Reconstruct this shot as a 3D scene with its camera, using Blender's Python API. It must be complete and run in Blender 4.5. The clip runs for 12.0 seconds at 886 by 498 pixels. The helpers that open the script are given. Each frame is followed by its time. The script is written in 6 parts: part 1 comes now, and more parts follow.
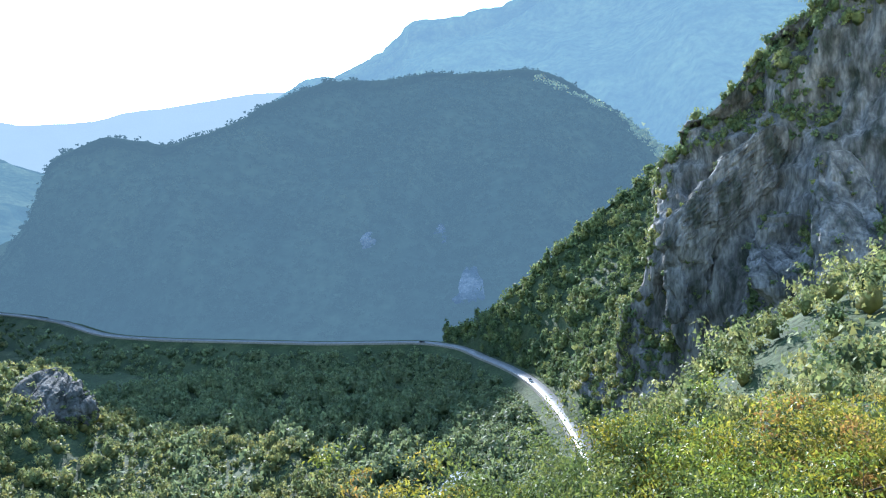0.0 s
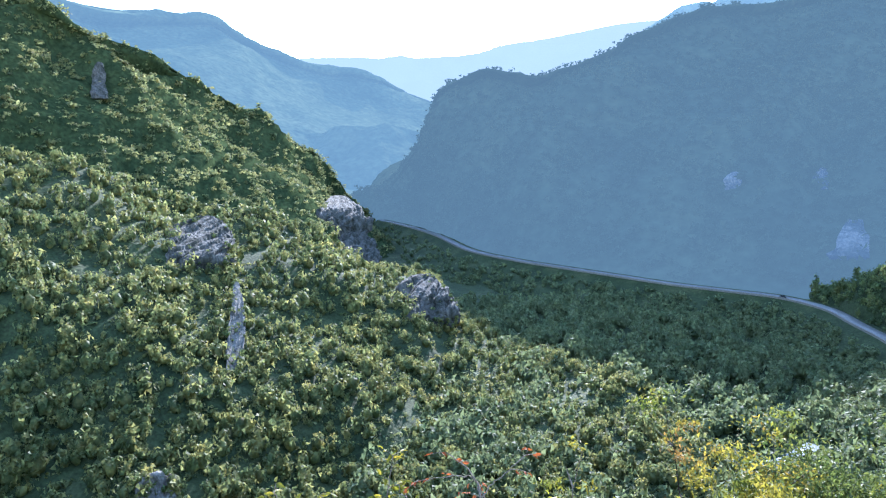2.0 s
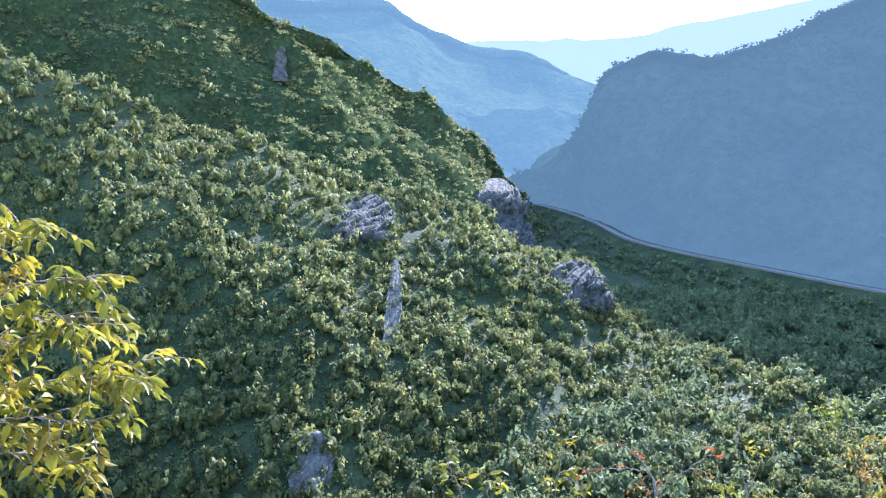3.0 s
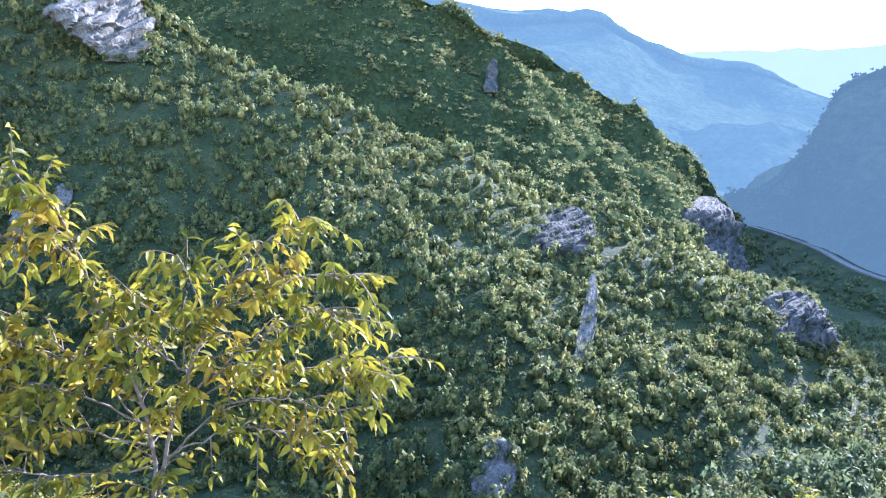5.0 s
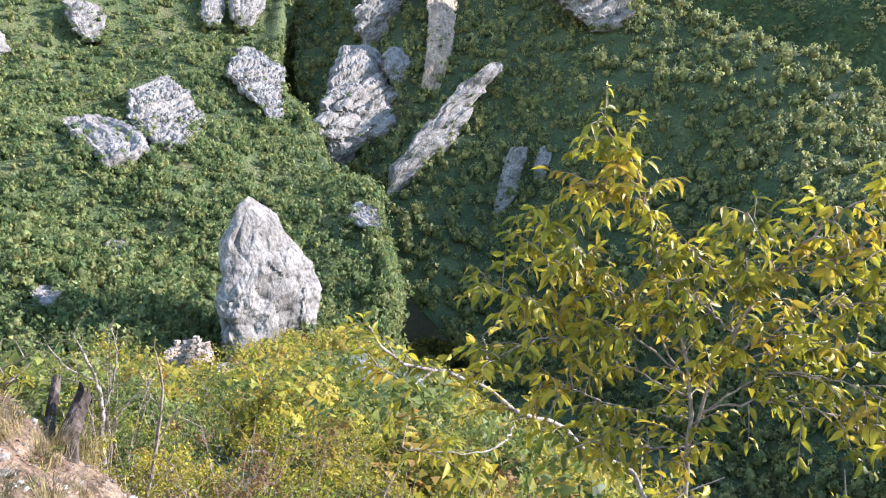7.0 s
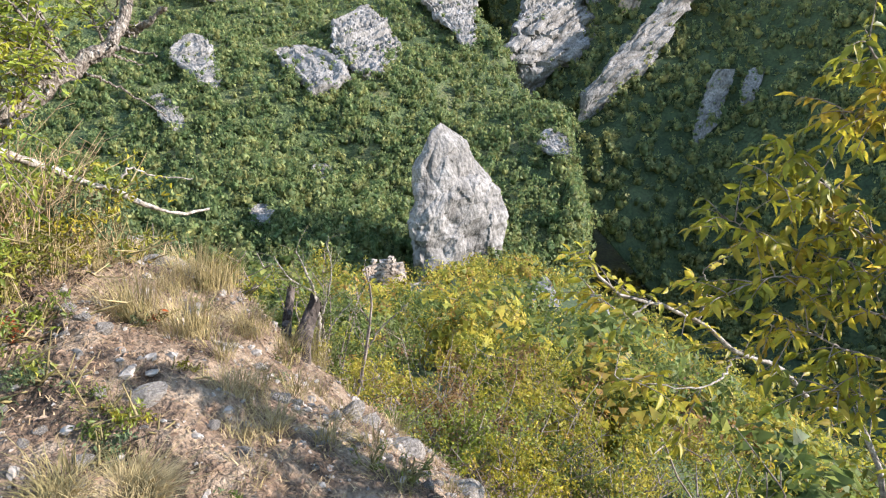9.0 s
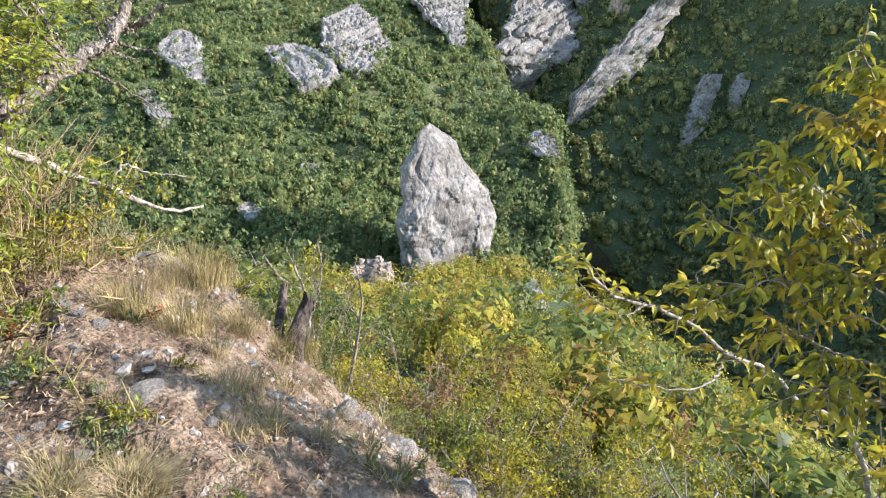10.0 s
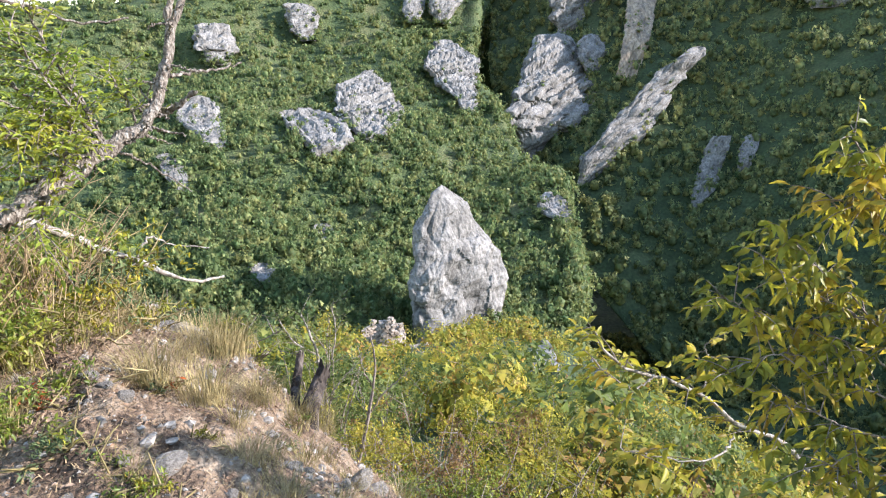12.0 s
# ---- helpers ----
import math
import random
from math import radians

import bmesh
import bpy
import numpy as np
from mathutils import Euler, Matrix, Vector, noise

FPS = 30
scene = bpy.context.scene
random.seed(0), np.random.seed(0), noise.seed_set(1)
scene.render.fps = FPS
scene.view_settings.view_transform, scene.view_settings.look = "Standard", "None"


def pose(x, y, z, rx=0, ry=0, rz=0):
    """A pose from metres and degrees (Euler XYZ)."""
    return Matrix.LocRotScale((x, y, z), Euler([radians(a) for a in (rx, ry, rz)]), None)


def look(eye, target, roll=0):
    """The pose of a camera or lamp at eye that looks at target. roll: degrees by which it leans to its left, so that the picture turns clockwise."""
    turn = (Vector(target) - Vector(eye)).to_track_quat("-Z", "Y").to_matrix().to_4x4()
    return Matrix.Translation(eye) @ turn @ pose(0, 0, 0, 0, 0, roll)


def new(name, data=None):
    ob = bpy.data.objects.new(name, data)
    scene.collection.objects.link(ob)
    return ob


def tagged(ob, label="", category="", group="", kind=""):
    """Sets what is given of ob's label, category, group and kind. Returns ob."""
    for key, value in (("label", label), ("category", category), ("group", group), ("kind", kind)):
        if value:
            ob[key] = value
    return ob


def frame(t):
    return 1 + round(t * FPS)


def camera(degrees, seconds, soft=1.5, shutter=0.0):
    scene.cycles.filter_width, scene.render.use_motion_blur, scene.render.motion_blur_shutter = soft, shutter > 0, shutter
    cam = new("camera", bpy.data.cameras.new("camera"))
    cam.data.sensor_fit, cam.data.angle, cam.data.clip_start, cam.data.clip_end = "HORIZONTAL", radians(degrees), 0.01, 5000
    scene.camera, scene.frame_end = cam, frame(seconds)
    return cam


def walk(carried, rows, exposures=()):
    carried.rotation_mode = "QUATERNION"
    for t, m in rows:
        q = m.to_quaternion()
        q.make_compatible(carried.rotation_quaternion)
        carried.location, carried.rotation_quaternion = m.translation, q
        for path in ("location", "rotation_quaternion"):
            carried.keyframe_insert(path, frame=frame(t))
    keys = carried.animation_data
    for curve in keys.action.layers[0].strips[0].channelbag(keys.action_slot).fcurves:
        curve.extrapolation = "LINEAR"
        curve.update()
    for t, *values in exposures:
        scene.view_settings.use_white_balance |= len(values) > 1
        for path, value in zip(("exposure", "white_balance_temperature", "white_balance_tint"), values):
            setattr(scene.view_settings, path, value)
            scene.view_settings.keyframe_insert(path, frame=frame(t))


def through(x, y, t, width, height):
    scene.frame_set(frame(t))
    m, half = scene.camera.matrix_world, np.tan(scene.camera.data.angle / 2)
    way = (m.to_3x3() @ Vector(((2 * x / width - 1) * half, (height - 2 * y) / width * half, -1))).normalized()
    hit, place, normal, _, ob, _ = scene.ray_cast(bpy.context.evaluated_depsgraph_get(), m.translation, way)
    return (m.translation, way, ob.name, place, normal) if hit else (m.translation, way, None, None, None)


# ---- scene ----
cam = camera(63.2, 12.0, 1.2)
PATH = [
    (0.0, 0.000, 0.000, 0.000, 85.17, 2.21, 2.88),
    (0.5, 0.169, 0.272, -0.016, 83.03, 1.34, 9.25),
    (1.0, 0.252, 0.471, -0.026, 81.72, 0.74, 15.05),
    (1.5, 0.170, 0.491, -0.063, 81.07, 0.48, 22.57),
    (2.0, 0.078, 0.445, -0.084, 80.51, 0.26, 30.86),
    (2.5, -0.002, 0.413, -0.104, 79.71, 0.10, 38.34),
    (4.5, -0.218, 0.298, -0.118, 79.53, -1.66, 53.71),
    (5.0, -0.231, 0.284, -0.116, 79.86, -1.33, 59.50),
    (5.5, -0.247, 0.234, -0.132, 79.73, -0.92, 67.39),
    (6.0, -0.281, 0.122, -0.117, 79.38, -0.49, 77.00),
    (6.5, -0.290, 0.009, -0.115, 78.46, -0.26, 87.05),
    (7.0, -0.291, -0.044, -0.151, 76.75, -0.29, 95.19),
    (7.5, -0.337, -0.146, -0.182, 74.64, 0.13, 102.30),
    (9.5, -0.206, -0.171, -0.131, 71.11, 2.05, 110.06),
    (10.0, -0.202, -0.188, -0.132, 71.25, 0.95, 109.15),
    (10.5, -0.161, -0.180, -0.114, 72.16, -0.16, 108.81),
    (11.0, -0.156, -0.148, -0.097, 73.50, -0.40, 108.74),
    (11.5, -0.137, -0.148, -0.066, 74.91, 0.36, 109.22),
    (12.0, -0.116, -0.167, -0.049, 76.07, 1.30, 110.03),
]
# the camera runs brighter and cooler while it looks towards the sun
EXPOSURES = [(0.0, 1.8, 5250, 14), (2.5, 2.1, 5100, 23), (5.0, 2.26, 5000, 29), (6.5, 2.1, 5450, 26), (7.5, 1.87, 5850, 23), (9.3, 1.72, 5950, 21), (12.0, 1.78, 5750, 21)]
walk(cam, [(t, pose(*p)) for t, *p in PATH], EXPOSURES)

# ---- light ----
SUN_BEARING, SUN_HEIGHT = 19.0, 22.8     # degrees anticlockwise from +y, degrees above the horizon
world = bpy.data.worlds.new("sky")
scene.world = world
world.use_nodes = True
wn = world.node_tree.nodes
sky = wn.new("ShaderNodeTexSky")
sky.sky_type = "NISHITA"
sky.sun_disc = False
sky.sun_elevation = radians(SUN_HEIGHT)
sky.sun_rotation = radians(-SUN_BEARING)
sky.air_density, sky.dust_density, sky.altitude = 1.7, 0.12, 500
wn["Background"].inputs["Strength"].default_value = 0.15
world.node_tree.links.new(sky.outputs[0], wn["Background"].inputs["Color"])
sun = new("sun", bpy.data.lights.new("sun", "SUN"))
sun.data.energy, sun.data.angle, sun.data.color = 4.4, radians(0.6), (1.0, 0.93, 0.8)
sb, sh = radians(SUN_BEARING), radians(SUN_HEIGHT)
sun_way = Vector((-math.sin(sb) * math.cos(sh), math.cos(sb) * math.cos(sh), math.sin(sh)))
sun.matrix_world = look(sun_way * 50, (0, 0, 0))


# ---- small tools ----
def P(a, r, e):
    """A point at bearing a (anticlockwise from +y), r metres off, e degrees above the level of the eye."""
    return (-math.sin(radians(a)) * r, math.cos(radians(a)) * r, math.tan(radians(e)) * r)


def Z(a, r, z):
    return (-math.sin(radians(a)) * r, math.cos(radians(a)) * r, z)


def lattice(i, seed):
    n = (i[..., 0] * 374761393 + i[..., 1] * 668265263 + i[..., 2] * 2147483647 + seed * 974634777) & 0xFFFFFFFF
    n = ((n ^ (n >> 13)) * 1274126177) & 0xFFFFFFFF
    n = ((n ^ (n >> 16)) * 2246822519) & 0xFFFFFFFF
    return ((n ^ (n >> 15)) & 0xFFFF) / 32767.5 - 1


def value_noise(p, seed=0):
    p = np.asarray(p, float)
    i = np.floor(p).astype(np.int64)
    f = p - i
    f = f * f * (3 - 2 * f)
    out = 0
    for dx in (0, 1):
        for dy in (0, 1):
            for dz in (0, 1):
                w = (f[..., 0] if dx else 1 - f[..., 0]) * (f[..., 1] if dy else 1 - f[..., 1]) * (f[..., 2] if dz else 1 - f[..., 2])
                out = out + w * lattice(i + (dx, dy, dz), seed)
    return out


def fbm(p, octaves=4, seed=0, ridged=False):
    out, amp, p = 0, 1.0, np.asarray(p, float)
    for k in range(octaves):
        n = value_noise(p * 2.03 ** k + 17.3 * k, seed + k)
        out = out + amp * ((1 - 2 * np.abs(n)) if ridged else n)
        amp *= 0.5
    return out


def spline(pts, n):
    """n points along a Catmull-Rom line through pts (first axis)."""
    pts = np.asarray(pts, float)
    t = np.linspace(0, len(pts) - 1, n)
    i = np.minimum(t.astype(int), len(pts) - 2)
    f = (t - i).reshape(-1, *([1] * (pts.ndim - 1)))
    at = lambda k: pts[np.clip(i + k, 0, len(pts) - 1)]
    a, b, c, d = at(-1), at(0), at(1), at(2)
    return b + 0.5 * f * (c - a + f * (2 * a - 5 * b + 4 * c - d + f * (3 * (b - c) + d - a)))


def loft(lines, nu, nv):
    """A grid (nv, nu, 3) over lines of points that follow one another down a slope."""
    return spline(np.array([spline(l, nu) for l in lines]), nv)


def raw_mesh(name, verts, faces, smooth=True):
    verts, faces = np.asarray(verts, np.float32), np.asarray(faces, np.int32)
    me = bpy.data.meshes.new(name)
    k = faces.shape[1]
    me.vertices.add(len(verts))
    me.vertices.foreach_set("co", verts.ravel())
    me.loops.add(faces.size)
    me.loops.foreach_set("vertex_index", faces.ravel())
    me.polygons.add(len(faces))
    me.polygons.foreach_set("loop_start", np.arange(0, faces.size, k, dtype=np.int32))
    me.polygons.foreach_set("use_smooth", np.full(len(faces), smooth))
    me.update(calc_edges=True)
    return me


def grid_faces(nv, nu, close=False):
    j, i = np.meshgrid(np.arange(nv - 1), np.arange(nu if close else nu - 1), indexing="ij")
    a, b = j * nu + i, j * nu + (i + 1) % nu
    return np.stack([a, b, b + nu, a + nu], -1).reshape(-1, 4)


def mesh_thing(name, verts, faces, material, label="", category="", kind="", group="", smooth=True, parent=None):
    ob = new(name, raw_mesh(name, verts, faces, smooth))
    ob.data.materials.append(material)
    ob.parent = parent
    return tagged(ob, label, category, group, kind)


def part(name, bm, material, parent, label=""):
    me = bpy.data.meshes.new(name)
    bm.to_mesh(me)
    bm.free()
    me.materials.append(material)
    ob = new(name, me)
    ob.parent = parent
    return tagged(ob, label)


def empty(name, label, category, group="", at=(0, 0, 0), kind=""):
    ob = new(name)
    ob.location = at
    return tagged(ob, label, category, group, kind)


def normals(g):
    n = np.cross(np.gradient(g, axis=1), np.gradient(g, axis=0))
    n = n / (np.linalg.norm(n, axis=-1, keepdims=True) + 1e-9)
    return np.where(n[..., 2:] < 0, -n, n)


# ---- materials ----
def material(name, colours, scale=1.0, detail=6.0, roughness=0.9, bump=0.0, bump_scale=None, through=0.0, fine=None, glow=None, stretch=(1, 1, 1), low=0.35, high=0.65, gloss=0.2):
    """Colours mixed by a broad noise, with a finer one over it; through: share of light that passes leaves; glow:
    emission put in for the haze before far hills.
    """
    m = bpy.data.materials.new(name)
    m.use_nodes = True
    nt = m.node_tree
    bsdf, out = nt.nodes["Principled BSDF"], nt.nodes["Material Output"]
    co = nt.nodes.new("ShaderNodeTexCoord")
    mp = nt.nodes.new("ShaderNodeMapping")
    mp.inputs["Scale"].default_value = stretch
    nt.links.new(co.outputs["Object"], mp.inputs[0])
    nz = nt.nodes.new("ShaderNodeTexNoise")
    nz.inputs["Scale"].default_value, nz.inputs["Detail"].default_value = scale, detail
    nz.inputs["Roughness"].default_value = 0.62
    nt.links.new(mp.outputs[0], nz.inputs["Vector"])
    ramp = nt.nodes.new("ShaderNodeValToRGB")
    els = ramp.color_ramp.elements
    while len(els) < len(colours):
        els.new(0.5)
    for k, c in enumerate(colours):
        els[k].position = low + (high - low) * k / max(1, len(colours) - 1)
        els[k].color = (*c, 1)
    nt.links.new(nz.outputs["Fac"], ramp.inputs[0])
    colour = ramp.outputs[0]
    if fine:
        n2 = nt.nodes.new("ShaderNodeTexNoise")
        n2.inputs["Scale"].default_value, n2.inputs["Detail"].default_value = fine, 4
        nt.links.new(mp.outputs[0], n2.inputs["Vector"])
        hsv = nt.nodes.new("ShaderNodeHueSaturation")
        mr = nt.nodes.new("ShaderNodeMapRange")
        mr.inputs[1].default_value, mr.inputs[2].default_value = 0.3, 0.7
        mr.inputs[3].default_value, mr.inputs[4].default_value = 0.6, 1.4
        nt.links.new(n2.outputs["Fac"], mr.inputs[0])
        value = mr.outputs[0]
        if through:
            geo = nt.nodes.new("ShaderNodeNewGeometry")
            vary = nt.nodes.new("ShaderNodeMapRange")
            vary.inputs[3].default_value, vary.inputs[4].default_value = 0.72, 1.28
            both = nt.nodes.new("ShaderNodeMath")
            both.operation = "MULTIPLY"
            nt.links.new(geo.outputs["Random Per Island"], vary.inputs[0])
            nt.links.new(vary.outputs[0], both.inputs[0])
            nt.links.new(value, both.inputs[1])
            value = both.outputs[0]
        nt.links.new(value, hsv.inputs["Value"])
        nt.links.new(colour, hsv.inputs["Color"])
        colour = hsv.outputs[0]
    nt.links.new(colour, bsdf.inputs["Base Color"])
    bsdf.inputs["Roughness"].default_value = roughness
    bsdf.inputs["Specular IOR Level"].default_value = gloss
    last = bsdf.outputs[0]
    if bump:
        bn = nt.nodes.new("ShaderNodeTexNoise")
        bn.inputs["Scale"].default_value, bn.inputs["Detail"].default_value = bump_scale or scale * 4, 8
        nt.links.new(mp.outputs[0], bn.inputs["Vector"])
        bp = nt.nodes.new("ShaderNodeBump")
        bp.inputs["Strength"].default_value, bp.inputs["Distance"].default_value = 1.0, bump
        nt.links.new(bn.outputs["Fac"], bp.inputs["Height"])
        nt.links.new(bp.outputs[0], bsdf.inputs["Normal"])
    if through:
        tr = nt.nodes.new("ShaderNodeBsdfTranslucent")
        nt.links.new(colour, tr.inputs["Color"])
        mx = nt.nodes.new("ShaderNodeMixShader")
        mx.inputs[0].default_value = through
        nt.links.new(last, mx.inputs[1])
        nt.links.new(tr.outputs[0], mx.inputs[2])
        last = mx.outputs[0]
    # emission added over the surface in place of hazy air
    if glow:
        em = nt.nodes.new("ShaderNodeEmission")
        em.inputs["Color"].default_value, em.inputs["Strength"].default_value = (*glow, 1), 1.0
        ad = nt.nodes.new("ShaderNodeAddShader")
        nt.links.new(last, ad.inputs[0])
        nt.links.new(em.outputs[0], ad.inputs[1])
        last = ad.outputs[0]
    nt.links.new(last, out.inputs["Surface"])
    return m


FOREST_FLOOR = material("forest_floor", [(0.028, 0.042, 0.017), (0.042, 0.058, 0.022), (0.065, 0.078, 0.032)], 0.06, fine=0.8, bump=0.6, bump_scale=0.5)
HILL_GRASS = material("dry_hill_grass", [(0.04, 0.06, 0.022), (0.065, 0.085, 0.03), (0.11, 0.11, 0.045)], 0.05, 8, fine=1.4, bump=1.2, bump_scale=0.9)
FAR_FLOOR = material("far_scrub_floor", [(0.03, 0.045, 0.02), (0.05, 0.068, 0.028)], 0.05, 8, fine=0.3, bump=1.0, bump_scale=0.4, gloss=0.0)
LEAF_WOOD = material("oak_scrub_leaves", [(0.095, 0.13, 0.05), (0.19, 0.21, 0.075), (0.315, 0.285, 0.09)], 0.22, 3, fine=0.5, roughness=0.6, through=0.5)
LEAF_FAR = material("far_scrub_leaves", [(0.145, 0.17, 0.075), (0.215, 0.228, 0.09), (0.295, 0.28, 0.105)], 0.1, 2, fine=0.3, roughness=0.7, through=0.5)
# lit look and haze of far crests, put into leaf colour and emission
LEAF_HAZE = material("brightened_canopy_haze_glow", [(0.16, 0.19, 0.09), (0.27, 0.27, 0.11)], 0.05, 2, fine=0.2, roughness=0.8, through=0.5, glow=(0.04, 0.062, 0.075))
LEAF_GORGE = material("gorge_leaves", [(0.075, 0.12, 0.042), (0.15, 0.19, 0.065), (0.26, 0.255, 0.085)], 0.25, 3, fine=0.6, roughness=0.6, through=0.5)
LEAF_RIVER = material("riverside_leaves", [(0.12, 0.16, 0.075), (0.2, 0.23, 0.1)], 0.12, 2, fine=0.5, roughness=0.6, through=0.5)
LEAF_PINE = material("pine_needles", [(0.1, 0.14, 0.06), (0.15, 0.19, 0.07), (0.21, 0.225, 0.075)], 0.1, 2, fine=0.5, roughness=0.7, through=0.4)
LEAF_BUSH = material("autumn_bush_leaves", [(0.14, 0.165, 0.026), (0.25, 0.235, 0.03), (0.34, 0.275, 0.036), (0.32, 0.18, 0.05)], 0.8, 3, fine=3.0, roughness=0.55, through=0.5)
LEAF_OLIVE = material("olive_bush_leaves", [(0.07, 0.1, 0.025), (0.12, 0.15, 0.035), (0.18, 0.185, 0.045)], 0.8, 3, fine=4.0, roughness=0.55, through=0.5)
LEAF_RUST = material("rust_brown_leaves", [(0.14, 0.085, 0.04), (0.22, 0.13, 0.05), (0.27, 0.19, 0.06)], 0.8, 3, fine=4.0, roughness=0.6, through=0.4)
LEAF_GOLD = material("yellow_green_leaves", [(0.11, 0.125, 0.014), (0.22, 0.215, 0.018), (0.33, 0.275, 0.022), (0.31, 0.215, 0.025)], 5.0, 3, fine=14.0, roughness=0.5, through=0.45, gloss=0.25)
LEAF_FRESH = material("bright_green_leaves", [(0.11, 0.155, 0.02), (0.19, 0.225, 0.028), (0.29, 0.27, 0.03)], 2.5, 3, fine=12.0, roughness=0.45, through=0.5, gloss=0.4)
LEAF_TREE = material("green_tree_leaves", [(0.14, 0.19, 0.022), (0.24, 0.28, 0.03), (0.35, 0.34, 0.036)], 3.0, 3, fine=14.0, roughness=0.45, through=0.55, gloss=0.4)
LEAF_RED = material("red_autumn_leaves", [(0.3, 0.05, 0.02), (0.45, 0.14, 0.03)], 6.0, 2, fine=20.0, roughness=0.5, through=0.4)
LEAF_WEED = material("grey_green_weeds", [(0.08, 0.11, 0.05), (0.13, 0.16, 0.06)], 5.0, 3, fine=20.0, roughness=0.7, through=0.3)
LITTER = material("dry_leaf_litter", [(0.12, 0.075, 0.045), (0.22, 0.14, 0.085), (0.3, 0.22, 0.15)], 12.0, 3, fine=40.0, roughness=0.8)
GRASS = material("dry_grass", [(0.16, 0.14, 0.05), (0.28, 0.22, 0.095), (0.38, 0.3, 0.15)], 3.0, 3, fine=30.0, roughness=0.7, through=0.3)
BARK = material("lichen_bark", [(0.06, 0.046, 0.034), (0.14, 0.115, 0.088), (0.21, 0.18, 0.142), (0.33, 0.305, 0.25)], 60.0, 10, fine=160.0, bump=0.02, bump_scale=80, stretch=(1, 1, 0.5), low=0.36, high=0.68)
TWIG = material("grey_twig_bark", [(0.14, 0.11, 0.085), (0.24, 0.2, 0.16)], 20.0, 4, fine=60.0)
DEADWOOD = material("bleached_dead_wood", [(0.13, 0.11, 0.085), (0.24, 0.21, 0.165), (0.34, 0.31, 0.26)], 25.0, 6, fine=80.0, bump=0.006, bump_scale=90)
STUMP_WOOD = material("dark_stump_wood", [(0.018, 0.014, 0.012), (0.045, 0.035, 0.027), (0.12, 0.095, 0.075)], 10.0, 8, fine=50.0, bump=0.015, bump_scale=40, stretch=(1, 1, 0.3))
ROCK = material("grey_limestone", [(0.06, 0.056, 0.047), (0.125, 0.116, 0.1), (0.165, 0.154, 0.134), (0.215, 0.202, 0.178)], 0.2, 13, fine=1.2, bump=0.5, bump_scale=0.9, stretch=(1, 1, 0.85), low=0.3, high=0.62)
RUIN_STONE = material("tan_rubble_stone", [(0.14, 0.11, 0.08), (0.27, 0.22, 0.165), (0.36, 0.3, 0.235)], 2.0, 8, fine=9.0, bump=0.05, bump_scale=7)
ROCK_CLIFF = material("shaded_cliff_limestone", [(0.04, 0.045, 0.033), (0.09, 0.087, 0.078), (0.15, 0.143, 0.13), (0.22, 0.208, 0.19)], 0.16, 14, fine=0.9, bump=1.6, bump_scale=0.5, stretch=(1, 1, 0.3), low=0.36, high=0.62)
# darker, greener limestone for the crags along the spur
ROCK_DARK = material("dark_grey_green_limestone", [(0.028, 0.034, 0.024), (0.055, 0.056, 0.046), (0.085, 0.083, 0.072), (0.13, 0.125, 0.112)], 0.2, 13, fine=1.0, bump=1.0, bump_scale=0.7, stretch=(1, 1, 0.5), low=0.34, high=0.62)
ROCK_WARM = material("ochre_stained_limestone", [(0.14, 0.115, 0.09), (0.27, 0.21, 0.145), (0.34, 0.26, 0.17)], 0.16, 10, fine=0.8, bump=0.8, bump_scale=0.5, stretch=(1, 1, 0.35))
STONE = material("pale_field_stone", [(0.12, 0.105, 0.085), (0.22, 0.195, 0.16), (0.32, 0.285, 0.235)], 9.0, 8, fine=40.0, bump=0.012, bump_scale=35)
SOIL = material("stony_soil", [(0.05, 0.034, 0.022), (0.135, 0.09, 0.056), (0.205, 0.146, 0.093), (0.28, 0.215, 0.145)], 6.0, 15, fine=55.0, bump=0.05, bump_scale=40, low=0.36, high=0.66)
ROAD = material("worn_asphalt", [(0.13, 0.128, 0.122), (0.19, 0.185, 0.175)], 0.3, 6, fine=2.0, roughness=0.55, gloss=0.4)
WATER = material("shallow_river", [(0.1, 0.12, 0.12), (0.2, 0.22, 0.215)], 0.4, 6, roughness=0.3, bump=0.1, bump_scale=2, gloss=0.5)
CAR_PAINT = material("dark_car_paint", [(0.03, 0.032, 0.036), (0.05, 0.052, 0.056)], 3.0, 2, roughness=0.25, gloss=0.5)
CAR_LIGHT = material("silver_car_paint", [(0.5, 0.5, 0.5), (0.56, 0.56, 0.56)], 3.0, 2, roughness=0.3, gloss=0.5)
GLASS = material("dark_car_glass", [(0.015, 0.017, 0.02), (0.02, 0.022, 0.026)], 3.0, 2, roughness=0.1, gloss=0.6)
RUBBER = material("black_rubber", [(0.02, 0.02, 0.02), (0.035, 0.035, 0.035)], 9.0, 2, roughness=0.8)
# far slopes: dimmed colours plus bluish emission imitate haze
HAZE_NEAR = material("forest_slope_haze_glow", [(0.014, 0.02, 0.014), (0.02, 0.027, 0.017), (0.027, 0.034, 0.02)], 0.012, 8, fine=0.1, bump=0.6, bump_scale=0.12, glow=(0.031, 0.052, 0.064), gloss=0.0)
HAZE_MID = material("slope_blue_haze_glow", [(0.03, 0.042, 0.02), (0.07, 0.085, 0.035)], 0.012, 8, fine=0.06, bump=5, bump_scale=0.05, glow=(0.07, 0.115, 0.15), gloss=0.0)
